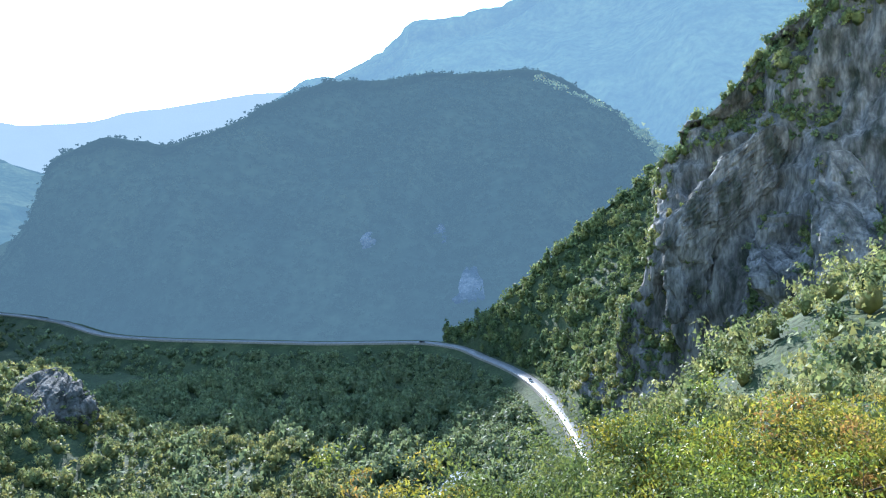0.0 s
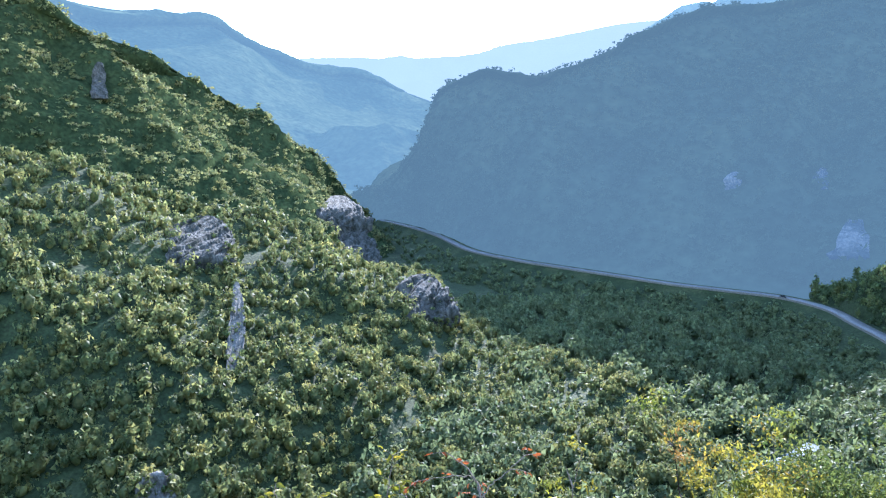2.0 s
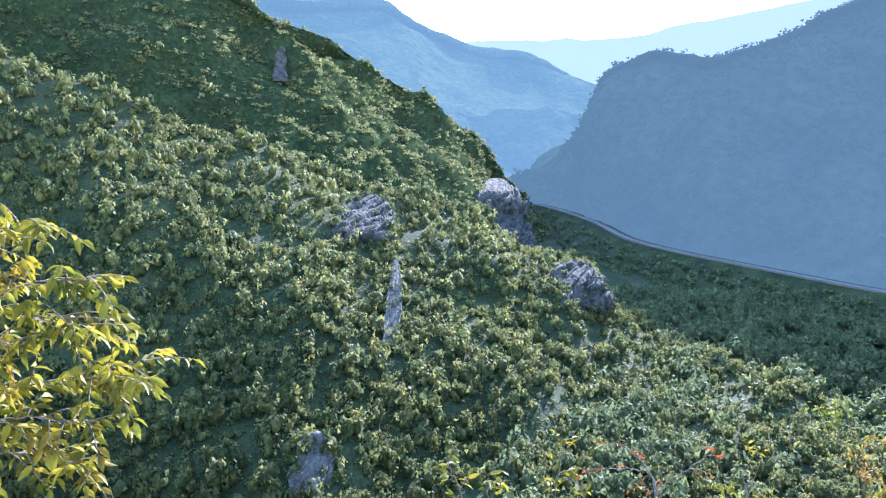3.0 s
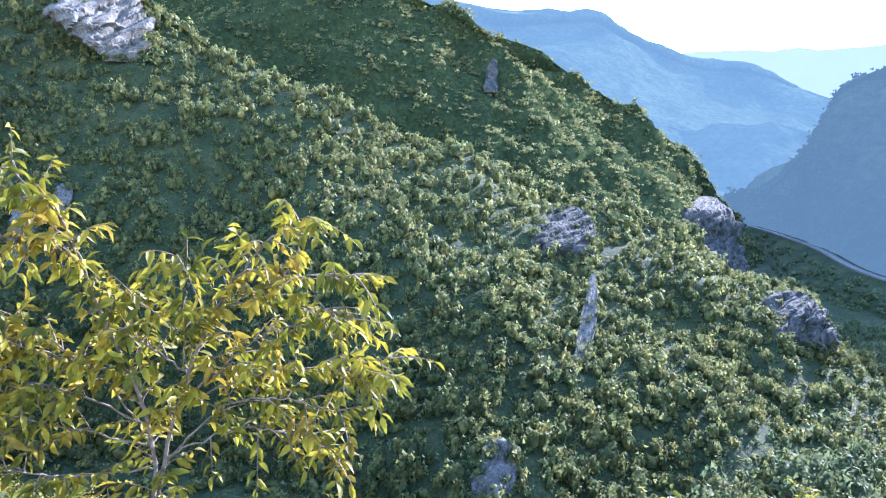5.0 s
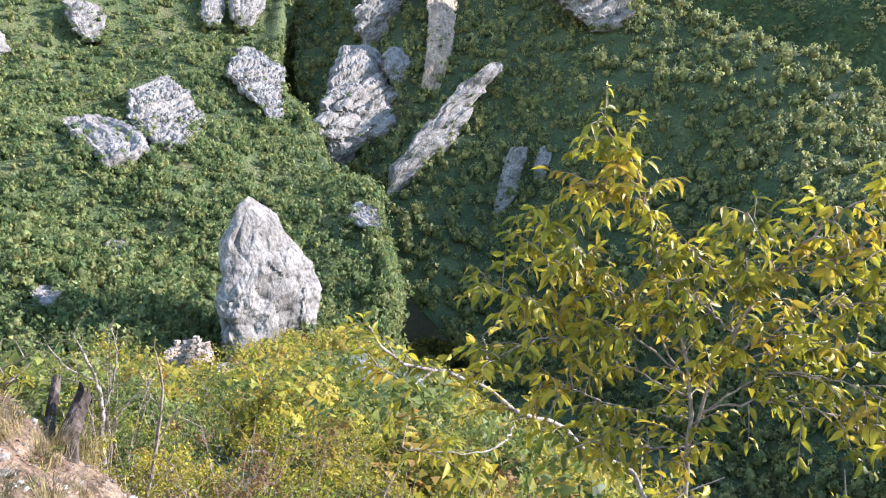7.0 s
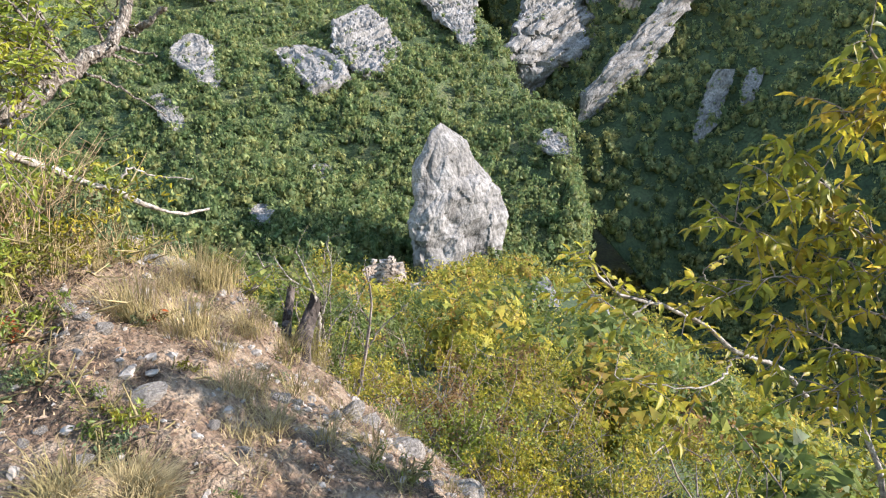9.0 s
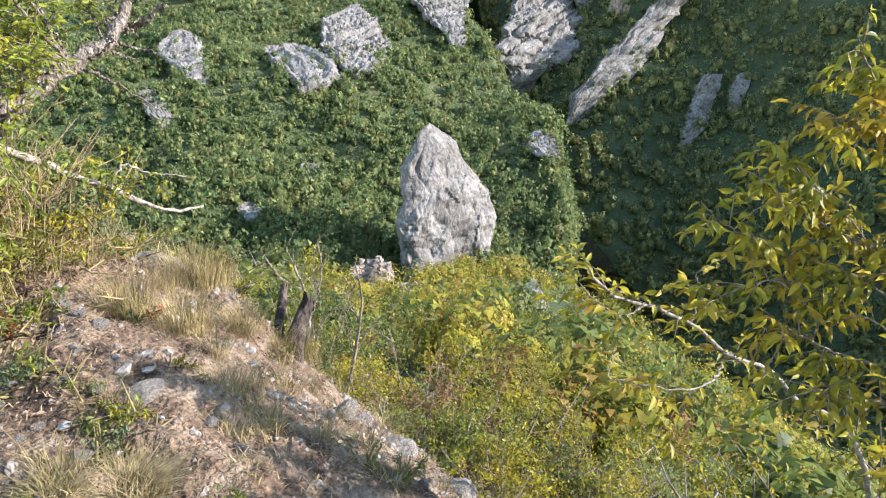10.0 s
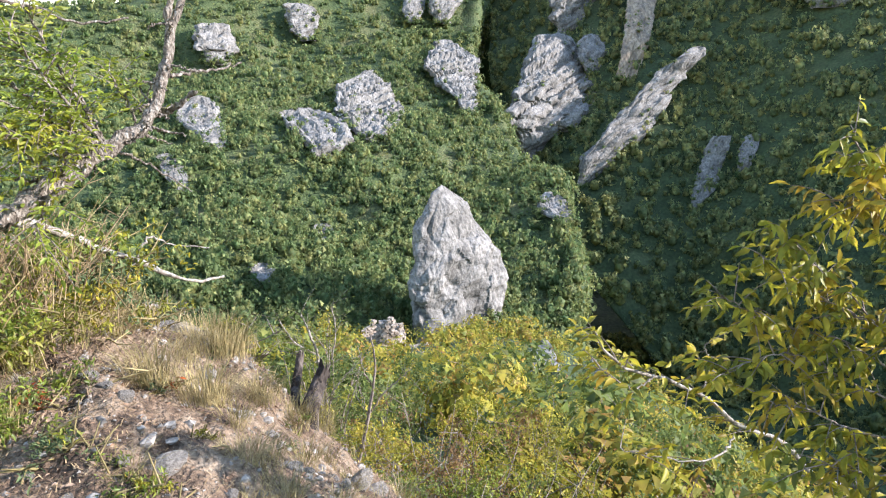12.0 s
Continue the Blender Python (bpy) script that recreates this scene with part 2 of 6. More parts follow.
HAZE_SLOPE = material("slope_teal_haze_glow", [(0.022, 0.03, 0.016), (0.05, 0.058, 0.03)], 0.012, 8, fine=0.08, bump=4, bump_scale=0.05, glow=(0.048, 0.082, 0.105), gloss=0.0)
# pale rock with haze added as bluish emission
HAZE_ROCK = material("limestone_haze_glow", [(0.03, 0.036, 0.03), (0.11, 0.105, 0.095)], 0.06, 10, fine=0.4, bump=2.0, bump_scale=0.2, glow=(0.03, 0.05, 0.072), gloss=0.0, low=0.42, high=0.58)
HAZE_FAR = material("mountain_pale_haze_glow", [(0.012, 0.018, 0.01), (0.028, 0.034, 0.018)], 0.006, 8, bump=8, bump_scale=0.03, glow=(0.15, 0.192, 0.218), gloss=0.0)

# ---- landforms ----
def landform(name, lines, nu, nv, material, label, rough=3.0, size=40.0, seed=1, category="hillside", ridged=False):
    g = loft(lines, nu, nv)
    n = fbm(g / size, 5, seed, ridged)
    n = n - n.mean()
    g = g + normals(g) * (rough * n)[..., None]
    ob = mesh_thing(name, g.reshape(-1, 3), grid_faces(nv, nu), material, label, category, "structure")
    return g, ob


VALLEY = -127.0
az = np.radians(np.linspace(-180, 180, 181))
rr = np.geomspace(2.0, 4900, 90)
gx = np.stack([-np.sin(az)[None] * rr[:, None], np.cos(az)[None] * rr[:, None], np.full((90, 181), VALLEY)], -1)
gx[..., 2] += 1.5 * fbm(gx / 60, 3, 5)
ground = mesh_thing("ground", gx.reshape(-1, 3), grid_faces(90, 181), FOREST_FLOOR, "dark wooded valley floor of soil and undergrowth", "ground", "structure")

# the big shaded mountain across the river
M1_CREST = [(40, 1092, -9.6), (36.7, 1026, -5.8), (34, 990, -2.9), (32.5, 965, -0.4), (30.9, 930, 2.4), (27.5, 880, 4.1), (23.8, 850, 3.8), (19.3, 880, 4.9), (13.3, 980, 7.3), (6.3, 1100, 7.8), (2.7, 1150, 8.0), (-0.8, 1180, 8.1), (-5.2, 1200, 7.9), (-9, 1200, 6.0), (-11.5, 1200, 4.4), (-14, 1200, 2.2), (-20, 1150, -2.5)]
M1_FOOT_AT = [(-20, 600), (-14, 580), (-9.5, 562), (-5.5, 546), (-2.4, 532), (0.5, 520), (6, 530), (13, 545), (18, 570), (23, 600), (28.7, 675), (31.5, 770), (34.5, 860), (36.3, 905), (40, 990)]
M1_FOOT = [(a, float(np.interp(a, *zip(*M1_FOOT_AT)))) for a, r, e in M1_CREST]
crest = [P(*p) for p in M1_CREST]
foot = [Z(a, r, -109) for a, r in M1_FOOT]
mid = [tuple(0.45 * np.array(c) + 0.55 * np.array(f) + (0, 0, 14 + 20 * math.sin(2.3 * k))) for k, (c, f) in enumerate(zip(crest, foot))]
upper = [tuple(0.75 * np.array(c) + 0.25 * np.array(f) + (0, 0, 8 + 17 * math.sin(1.9 * k + 1))) for k, (c, f) in enumerate(zip(crest, foot))]
back = [Z(a, r + 500, -60) for a, r, e in M1_CREST]
# HAZE_NEAR lays haze on this slope as emission
m1, _ = landform("mountain", [back, [(x * 1.02, y * 1.02, z - 7) for x, y, z in crest], crest, upper, mid, foot, [Z(a, r - 6, -140) for a, r in M1_FOOT]], 200, 100, HAZE_NEAR, "wooded mountain in shade across the valley, blue haze put in as glow", 8, 70, 3, "mountain")

# higher mountain behind, far left mountain, farthest ridges
def ridge(name, crest, drop, depth, material, label, rough, size, seed):
    top = [P(*p) for p in crest]
    lo = [Z(a, r - depth, -130) for a, r, e in crest]
    bk = [Z(a, r + depth, -130) for a, r, e in crest]
    return landform(name, [bk, [(x * 1.02, y * 1.02, z - 12) for x, y, z in top], top, lo], 130, 44, material, label, rough, size, seed, "mountain", True)

# haze on these ridges is emission too, strongest on the farthest
ridge("mountain", [(18, 2300, 3.5), (13.4, 2200, 6.8), (10.5, 2150, 8.2), (6.1, 2100, 10.0), (1.7, 2050, 11.5), (-3.2, 2000, 12.0), (-10, 1950, 14), (-20, 1900, 17), (-32, 1900, 17)], 0, 1000, HAZE_MID, "high forested mountain with blue haze put in as glow", 45, 350, 11)
ridge("mountain", [(72, 2100, 9.7), (62, 2100, 8.7), (55.6, 2100, 7.7), (48.8, 2150, 7.0), (42.8, 2200, 4.7), (36.5, 2250, 3.3), (30.6, 2300, 1.4), (24, 2400, -1.3)], 0, 1100, HAZE_SLOPE, "long wooded mountain slope made pale by haze glow", 25, 400, 14)
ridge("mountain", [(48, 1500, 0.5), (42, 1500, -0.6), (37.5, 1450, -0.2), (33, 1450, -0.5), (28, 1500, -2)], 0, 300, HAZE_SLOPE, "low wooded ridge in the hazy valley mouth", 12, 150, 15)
ridge("mountain", [(46, 4200, 4), (38, 4200, 4.6), (34, 4200, 4.7), (28.5, 4200, 5.0), (22, 4200, 6.1), (15, 4200, 6.9), (6, 4200, 6.5)], 0, 500, HAZE_FAR, "farthest mountain ridge under the sky, made pale by haze glow", 30, 500, 17)

# spurs that run down from the mountains; LEAF_HAZE paints their crests as lit
SPUR_CRESTS = []
for k, (pts, mat) in enumerate([
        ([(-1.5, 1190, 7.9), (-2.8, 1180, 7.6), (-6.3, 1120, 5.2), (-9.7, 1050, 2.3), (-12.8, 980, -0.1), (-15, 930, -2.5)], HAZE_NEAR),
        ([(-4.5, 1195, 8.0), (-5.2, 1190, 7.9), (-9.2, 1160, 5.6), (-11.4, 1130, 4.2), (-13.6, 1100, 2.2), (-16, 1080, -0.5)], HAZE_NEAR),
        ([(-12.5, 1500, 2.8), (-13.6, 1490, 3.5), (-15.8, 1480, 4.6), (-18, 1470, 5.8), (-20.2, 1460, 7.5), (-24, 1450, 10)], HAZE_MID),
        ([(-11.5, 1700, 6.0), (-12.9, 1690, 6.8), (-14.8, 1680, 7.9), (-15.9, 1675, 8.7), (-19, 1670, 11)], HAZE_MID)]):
    top = np.array([P(*p) for p in pts])
    out = top / np.hypot(top[:, 0], top[:, 1])[:, None] * (1, 1, 0)
    spur, _ = landform("mountain_spur", [top + out * 130 - (0, 0, 120), top + out * 14 - (0, 0, 6), top, top - out * 30 - (0, 0, 34), top - out * 90 - (0, 0, 130)], 90, 30, mat, "wooded spur with a crest of brightened trees", 4, 60, 71 + k, "mountain")
    SPUR_CRESTS.append(spur)

# wooded spur that runs down to the river, its far shoulder, and the gorge side
B_TOP = [(6.5, 255, -28.0), (8.4, 275, -25.2), (10.8, 300, -23.0), (14.9, 325, -20.4), (19.4, 350, -19.0), (25, 395, -17.3), (30, 425, -14.6), (32.3, 440, -12.2), (36.8, 445, -11.0), (41.1, 450, -8.4), (49.7, 440, -5.9), (58.7, 420, -3.1), (67.6, 430, 0.2), (75.9, 465, 3.7), (81.5, 500, 7.2), (88, 545, 9.4), (96, 590, 10.4), (107, 640, 9.4)]
B_FOOT = [(6.5, 215, -131), (8.4, 214, -131), (10.8, 212, -131), (14.9, 210, -130), (19.4, 214, -130), (25, 222, -130), (30, 232, -130), (32, 237, -130), (35.5, 241, -129), (39.4, 243, -128), (47, 224, -124), (55, 214, -121), (65, 226, -121), (75, 256, -122), (84, 286, -118), (92, 308, -108), (98, 326, -82), (106, 430, -30)]
top = [P(*p) for p in B_TOP]
ft = [Z(*p) for p in B_FOOT]
b_mid = [tuple(0.5 * np.array(c) + 0.5 * np.array(f) + (0, 0, 4)) for c, f in zip(top, ft)]
b_back = [Z(a, r + 90, math.tan(radians(e)) * r - 55) for a, r, e in B_TOP]
hill_b, _ = landform("hillside", [b_back, [(x * 1.03, y * 1.03, z - 5) for x, y, z in top], top, b_mid, ft, [(x * 0.97, y * 0.97, z - 12) for x, y, z in ft]], 220, 100, FOREST_FLOOR, "steep scrub-covered hillside falling to the gorge", 5, 45, 21)
B2_TOP = [(34.6, 930, -8.9), (35.8, 920, -7.9), (37.4, 900, -6.6), (40.2, 870, -3.6), (43.8, 830, -0.6), (47.8, 790, 1.7), (52.3, 755, 4.2), (56.9, 730, 5.8), (62.6, 730, 8.3), (72, 790, 11.5), (82, 850, 12.5)]
top2 = [P(*p) for p in B2_TOP]
lo2 = [Z(*p) for p in [(34, 800, -134), (35.5, 760, -128), (37.5, 700, -118), (40, 640, -105), (43.5, 600, -90), (48, 570, -72), (52, 560, -55), (57, 560, -38), (63, 575, -15), (73, 620, 15), (83, 680, 50)]]
hill_b2, _ = landform("hillside", [[Z(a, r + 150, -140) for a, r, e in B2_TOP], [(x * 1.03, y * 1.03, z - 9) for x, y, z in top2], top2, lo2, [(x * 0.86, y * 0.86, z - 60) for x, y, z in lo2]], 150, 70, FAR_FLOOR, "farther wooded shoulder of the hillside", 15, 90, 23, "hillside", True)

# sunny side of the gorge
C_TOP = [(106.4, 690, 3), (105.6, 600, 8), (107.6, 590, 8.5), (113, 560, 9.0), (120, 520, 8.5), (126, 490, 6.5), (130.5, 470, 5.0), (135, 455, 4.4), (140, 440, 3.9), (148, 420, 3.5)]
C_HIGH = [(108.6, 500, -5), (107.6, 430, 0), (109.4, 425, 0.6), (113.5, 415, 0.8), (120, 400, 0.8), (126, 380, 0.2), (130.5, 370, -0.3), (135, 365, -0.4), (140, 360, -0.4), (148, 350, -0.3)]
C_MID = [(105.0, 430, -12), (103.8, 335, -6.4), (106, 325, -5.4), (109, 322, -5), (115, 310, -4.5), (122, 300, -4.2), (127, 290, -4.4), (131, 290, -4.6), (137, 285, -4.6), (146, 280, -4)]
C_LOW = [(100.8, 330, -20), (99.4, 242, -12.8), (102.4, 232, -12.6), (106.5, 228, -13), (112.5, 224, -13.2), (119, 216, -12.8), (125, 210, -12.8), (130.5, 208, -12.6), (138, 205, -12.4), (148, 205, -11.5)]
C_FOOT = [(100.8, 280, -27), (99.4, 200, -21), (102.4, 185, -21), (106, 172, -22), (112, 168, -22.5), (118, 160, -22), (124, 155, -22), (130, 152, -21.5), (138, 150, -21), (148, 150, -19)]
hill_c, _ = landform("hillside", [[Z(a, r + 150, -40) for a, r, e in C_TOP], [P(*p) for p in C_TOP], [P(*p) for p in C_HIGH], [P(*p) for p in C_MID], [P(*p) for p in C_LOW], [P(*p) for p in C_FOOT], [Z(a, r - 12, -95) for a, r, e in C_FOOT]], 180, 120, HILL_GRASS, "sunlit scrubby hillside with limestone outcrops", 5, 40, 31)

# right bank: pine spur, the cliff, the wooded slope before it
E_TOP = [(3.6, 540, -11.9), (0.9, 508, -11.2), (-2, 482, -9.2), (-5.5, 475, -6.2), (-9.2, 485, -3.2), (-14.3, 500, 0.1), (-22, 520, 3.3)]
E_FOOT = [(3.2, 524, -112), (0.4, 486, -112), (-2, 450, -110), (-4.2, 412, -109), (-6, 372, -108), (-8.5, 325, -108), (-22, 330, -80)]
hill_e, _ = landform("hillside", [[Z(a, r + 120, -135) for a, r, e in E_TOP], [Z(a, r + 14, math.tan(radians(e)) * r - 8) for a, r, e in E_TOP], [P(*p) for p in E_TOP], [Z(*p) for p in E_FOOT], [Z(a, r - 5, z - 25) for a, r, z in E_FOOT]], 130, 80, FOREST_FLOOR, "pine-covered spur above the river road", 5, 50, 41)
F_TOP = [(-13.2, 345, -4), (-14.5, 340, 0.8), (-18.3, 335, 4.7), (-22.8, 330, 8.6), (-25.6, 325, 11.2), (-31, 320, 14), (-40, 320, 16)]
F_MID = [(-12.5, 330, -9), (-14.2, 322, -4), (-18.3, 318, -2.5), (-22.8, 310, 0), (-25.6, 305, 1), (-31, 300, 2), (-40, 300, 3)]
F_FOOT = [(-6.6, 360, -16.8), (-9.4, 325, -17.2), (-15.4, 300, -14.8), (-20, 280, -14), (-24, 265, -12), (-30, 250, -10), (-40, 240, -9)]
cliff, _ = landform("cliff", [[Z(a, r + 140, -60) for a, r, e in F_TOP], [Z(a, r + 12, math.tan(radians(e)) * r - 4) for a, r, e in F_TOP], [P(*p) for p in F_TOP], [P(*p) for p in F_MID], [P(*p) for p in F_FOOT], [Z(a, r - 8, -126) for a, r, e in F_FOOT]], 200, 140, ROCK_CLIFF, "tall grey limestone cliff in shade with tree-grown ledges", 6, 28, 43, "cliff", True)

# the viewer's own hillside, in rings
RINGS = [
    (0.3, [-1.65] * 15),
    (1.6, [-1.9, -2.0, -2.0, -2.1, -2.1, -2.0, -1.9, -1.8, -1.7, -1.6, -1.5, -1.45, -1.4, -1.5, -1.6]),
    (2.6, [-2.4, -2.8, -2.8, -2.8, -2.8, -2.8, -2.6, -2.35, -2.0, -1.75, -1.5, -1.38, -1.3, -1.3, -1.6]),
    (3.4, [-2.8, -3.5, -3.6, -3.7, -3.6, -3.4, -3.2, -2.9, -2.5, -2.1, -1.66, -1.42, -1.25, -1.2, -1.6]),
    (4.6, [-3.2, -4.6, -4.8, -5.0, -4.8, -4.5, -4.2, -3.9, -3.3, -2.6, -1.85, -1.5, -1.1, -1.1, -1.6]),
    (6.0, [-3.6, -5.6, -6.2, -6.4, -6.0, -5.6, -5.2, -4.8, -4.4, -3.8, -2.8, -1.95, -1.1, -1.0, -1.6]),
    (9, [-4, -7.5, -8.2, -8.8, -8.6, -8.0, -7.2, -6.6, -6.2, -5.8, -5.0, -4.0, -2.4, -1.4, -1.8]),
    (14, [-5, -9.5, -10.5, -12, -12, -11, -8.8, -8.2, -7.8, -7.4, -7.0, -6.2, -4.5, -2.5, -2]),
    (40, [-6, -13, -20, -29, -33, -27, -20.5, -18.5, -17.6, -17.2, -17, -16, -13, -7, -3]),
    (78, [-8, -19, -33, -55, -65, -52, -37, -32.5, -31.5, -31.5, -31.5, -30, -27, -18, -6]),
    (130, [-10, -17, -42, -95, -108, -92, -78, -68, -62, -58, -57, -54, -48, -38, -12]),
    (205, [-20, -60, -100, -126, -132, -126, -104, -90, -82, -82, -80, -76, -70, -58, -25]),
    (270, [-140] * 15)]
BEARINGS = [-70, -30, -15, 5, 40, 75, 95, 104, 112, 120, 128, 136, 146, 175, 250]
rings = loft([[Z(a, r, z) for a, z in zip(BEARINGS + [290], zs + zs[:1])] for r, zs in RINGS], 814, 420)
ring_r = np.hypot(rings[..., 0], rings[..., 1])
rings[..., 2] += np.clip(ring_r * 0.02, 0, 1.5) * fbm(rings / np.clip(ring_r * 0.35, 0.5, 25)[..., None], 4, 51)
rings[..., 2] += (0.02 * fbm(rings * 9, 3, 52) + 0.045 * fbm(rings * 2.6, 3, 53, True)) * np.clip((12 - ring_r) / 4, 0, 1) * np.clip((ring_r - 1.0) / 0.8, 0, 1)
SPLIT = 216
mesh_thing("hillside", rings[SPLIT:, ::4].reshape(-1, 3), grid_faces(420 - SPLIT, 204), FOREST_FLOOR, "near bushy hillside below the viewpoint", "hillside", "structure")
mesh_thing("knoll", rings[:SPLIT + 1:2, 330::2].reshape(-1, 3), grid_faces(SPLIT // 2 + 1, 242), SOIL, "dry stony knoll of bare soil and rubble", "knoll", "structure")
mesh_thing("hillside", rings[:SPLIT + 1:2, :331:5].reshape(-1, 3), grid_faces(SPLIT // 2 + 1, 67), FOREST_FLOOR, "steep overgrown slope under the viewpoint", "hillside", "structure")
ring_a = np.degrees(np.arctan2(-rings[..., 0], rings[..., 1]))
ring_a = np.where(ring_a < -75, ring_a + 360, ring_a)


def ground_at(x, y):
    """Height of the viewer's hillside below a point."""
    d = (rings[..., 0] - x) ** 2 + (rings[..., 1] - y) ** 2
    k = np.argmin(d)
    return float(rings[..., 2].flat[k])


# ---- river road and bank ----
ROAD_LINE = [(35.9, 880, -110), (34, 830, -110), (31.4, 752, -110), (28.7, 655, -110), (25, 605, -110), (21.9, 580, -110), (17, 550, -110), (12.9, 530, -110), (9, 520, -110), (5.1, 512, -110), (2, 490, -110), (0.1, 460, -110), (-2, 430, -110), (-3.9, 398, -110), (-5.5, 360, -110), (-6.7, 330, -110.5), (-7.8, 300, -111), (-9, 270, -112), (-11, 235, -114)]
line = spline([Z(*p) for p in ROAD_LINE], 240)
side = np.gradient(line, axis=0)
side = np.cross(side, (0, 0, 1))
side /= np.linalg.norm(side, axis=1, keepdims=True)
if np.dot(side[100], line[100]) > 0:
    side = -side


def ribbon(offsets, heights):
    return np.stack([line + side * o + (0, 0, h) for o, h in zip(offsets, heights)])


bank = ribbon([-7, -5.5, 0, 4.6, 5.0, 14, 32, 60], [-0.2, -0.1, 0, 0, -1.2, -5.5, -12.5, -24])
bank[5:] += (1.2 * fbm(bank[5:] / 9, 3, 8))[..., None] * np.array((0, 0, 1.0))
mesh_thing("embankment", bank.reshape(-1, 3), grid_faces(8, 240), FOREST_FLOOR, "shaded bank of earth and scrub below the road", "embankment", "structure")
road = ribbon([-3.4, -3.2, 0, 3.2, 3.4], [-0.2, 0.12, 0.2, 0.12, -0.2])
mesh_thing("road", road.reshape(-1, 3), grid_faces(5, 240), ROAD, "pale worn asphalt river road curving along the valley", "road", "structure")
wall = ribbon([4.3, 4.3, 4.7, 4.9], [-1.0, 0.6, 0.6, -1.3])
mesh_thing("road_parapet", wall[:, 8:215].reshape(-1, 3), grid_faces(4, 207), STONE, "low pale stone parapet and retaining wall along the road edge", "parapet", "structure", smooth=False)
water_line = spline([Z(*p) for p in [(5.3, 279, -126), (4.5, 285, -126), (3.7, 292, -126), (3.0, 299, -126), (2.2, 308, -126)]], 120)
wside = np.cross(np.gradient(water_line, axis=0), (0, 0, 1))
wside /= np.linalg.norm(wside, axis=1, keepdims=True)
river_width = (1.0 + 0.55 * fbm(water_line / 4, 3, 19))[:, None]
river = np.stack([water_line + wside * o * river_width + (0, 0, 1.2) for o in (-2.6, -0.9, 0.9, 2.6)])
mesh_thing("river", river.reshape(-1, 3), grid_faces(4, 120), WATER, "pale shallow river glinting between the trees", "river", "structure")

# ---- woods ----


def crown_template(leaves, leaf, seed, flat=0.8, core=True, layers=0):
    """Vertices and triangles of one crown about one metre in radius: sprays of leaves over an uneven inner mass."""
    g = np.random.default_rng(seed)
    lobes = g.normal(size=(7, 3)) * (0.44, 0.44, 0.3)
    lobes[0] = 0
    size = g.uniform(0.36, 0.62, 7)
    k = g.integers(0, 7, leaves)
    way = g.normal(size=(leaves, 3)) + (0, 0, 0.25)
    way /= np.linalg.norm(way, axis=1, keepdims=True)
    way[:, 2] = np.where(way[:, 2] < -0.45, -way[:, 2], way[:, 2])
    c = lobes[k] + way * size[k][:, None] * g.uniform(0.8, 1.15, (leaves, 1))
    c[:, 2] = c[:, 2] * flat + 0.75
    if layers:
        c[:, 2] = np.round(c[:, 2] * layers) / layers * 1.5 + g.normal(size=leaves) * 0.05
        c[:, :2] *= (1.25 - 0.38 * c[:, 2:])
    u = np.cross(way, g.normal(size=(leaves, 3)))
    u /= np.linalg.norm(u, axis=1, keepdims=True)
    v = np.cross(way, u) + way * g.uniform(-0.7, 0.7, (leaves, 1))
    s = leaf * g.uniform(0.5, 1.3, (leaves, 1))
    verts = np.stack([c - u * s * 0.6 - v * s * 0.4, c + u * s * 0.6 - v * s * 0.4, c + v * s * 0.8], 1).reshape(-1, 3)
    faces = np.arange(len(verts)).reshape(-1, 3)
    if core:
        bm = bmesh.new()
        bmesh.ops.create_icosphere(bm, subdivisions=1, radius=0.5)
        cv = np.array([q.co[:] for q in bm.verts])
        cf = np.array([[q.index for q in f.verts] for f in bm.faces])
        bm.free()
        cv = cv * g.uniform(0.6, 1.4, (len(cv), 1)) * (0.75 if leaves > 200 else 1.0)
        cv[:, 2] = cv[:, 2] * flat * 1.2 + 0.55
        faces = np.concatenate([faces, cf + len(verts)])
        verts = np.concatenate([verts, cv])
    return verts, faces


def scatter(g, count, keep=None, seed=0, vlow=0.0, vhigh=1.0, near=0.0):
    """Points on a grid surface, by area, denser near by when asked, thinned by keep(points)."""
    q = np.random.default_rng(seed)
    a, b, c = g[:-1, :-1], g[:-1, 1:], g[1:, :-1]
    area = np.linalg.norm(np.cross(b - a, c - a), axis=-1)
    rows = np.arange(area.shape[0]) / area.shape[0]
    area = area * np.hypot(a[..., 0], a[..., 1]) ** -near
    area = area * ((rows >= vlow) & (rows < vhigh))[:, None]
    pick = q.choice(area.size, count, p=(area / area.sum()).ravel())
    j, i = np.divmod(pick, area.shape[1])
    fu, fv = q.random((count, 1)), q.random((count, 1))
    p = a[j, i] + (b - a)[j, i] * fu + (c - a)[j, i] * fv
    return p if keep is None else p[keep(p, q.random(count))]


def joined(pieces):
    """Several (verts, faces) as one."""
    vs, fs, n = [], [], 0
    for v, f in pieces:
        vs.append(v)
        fs.append(np.asarray(f) + n)
        n += len(v)
    return np.concatenate(vs), np.concatenate(fs)


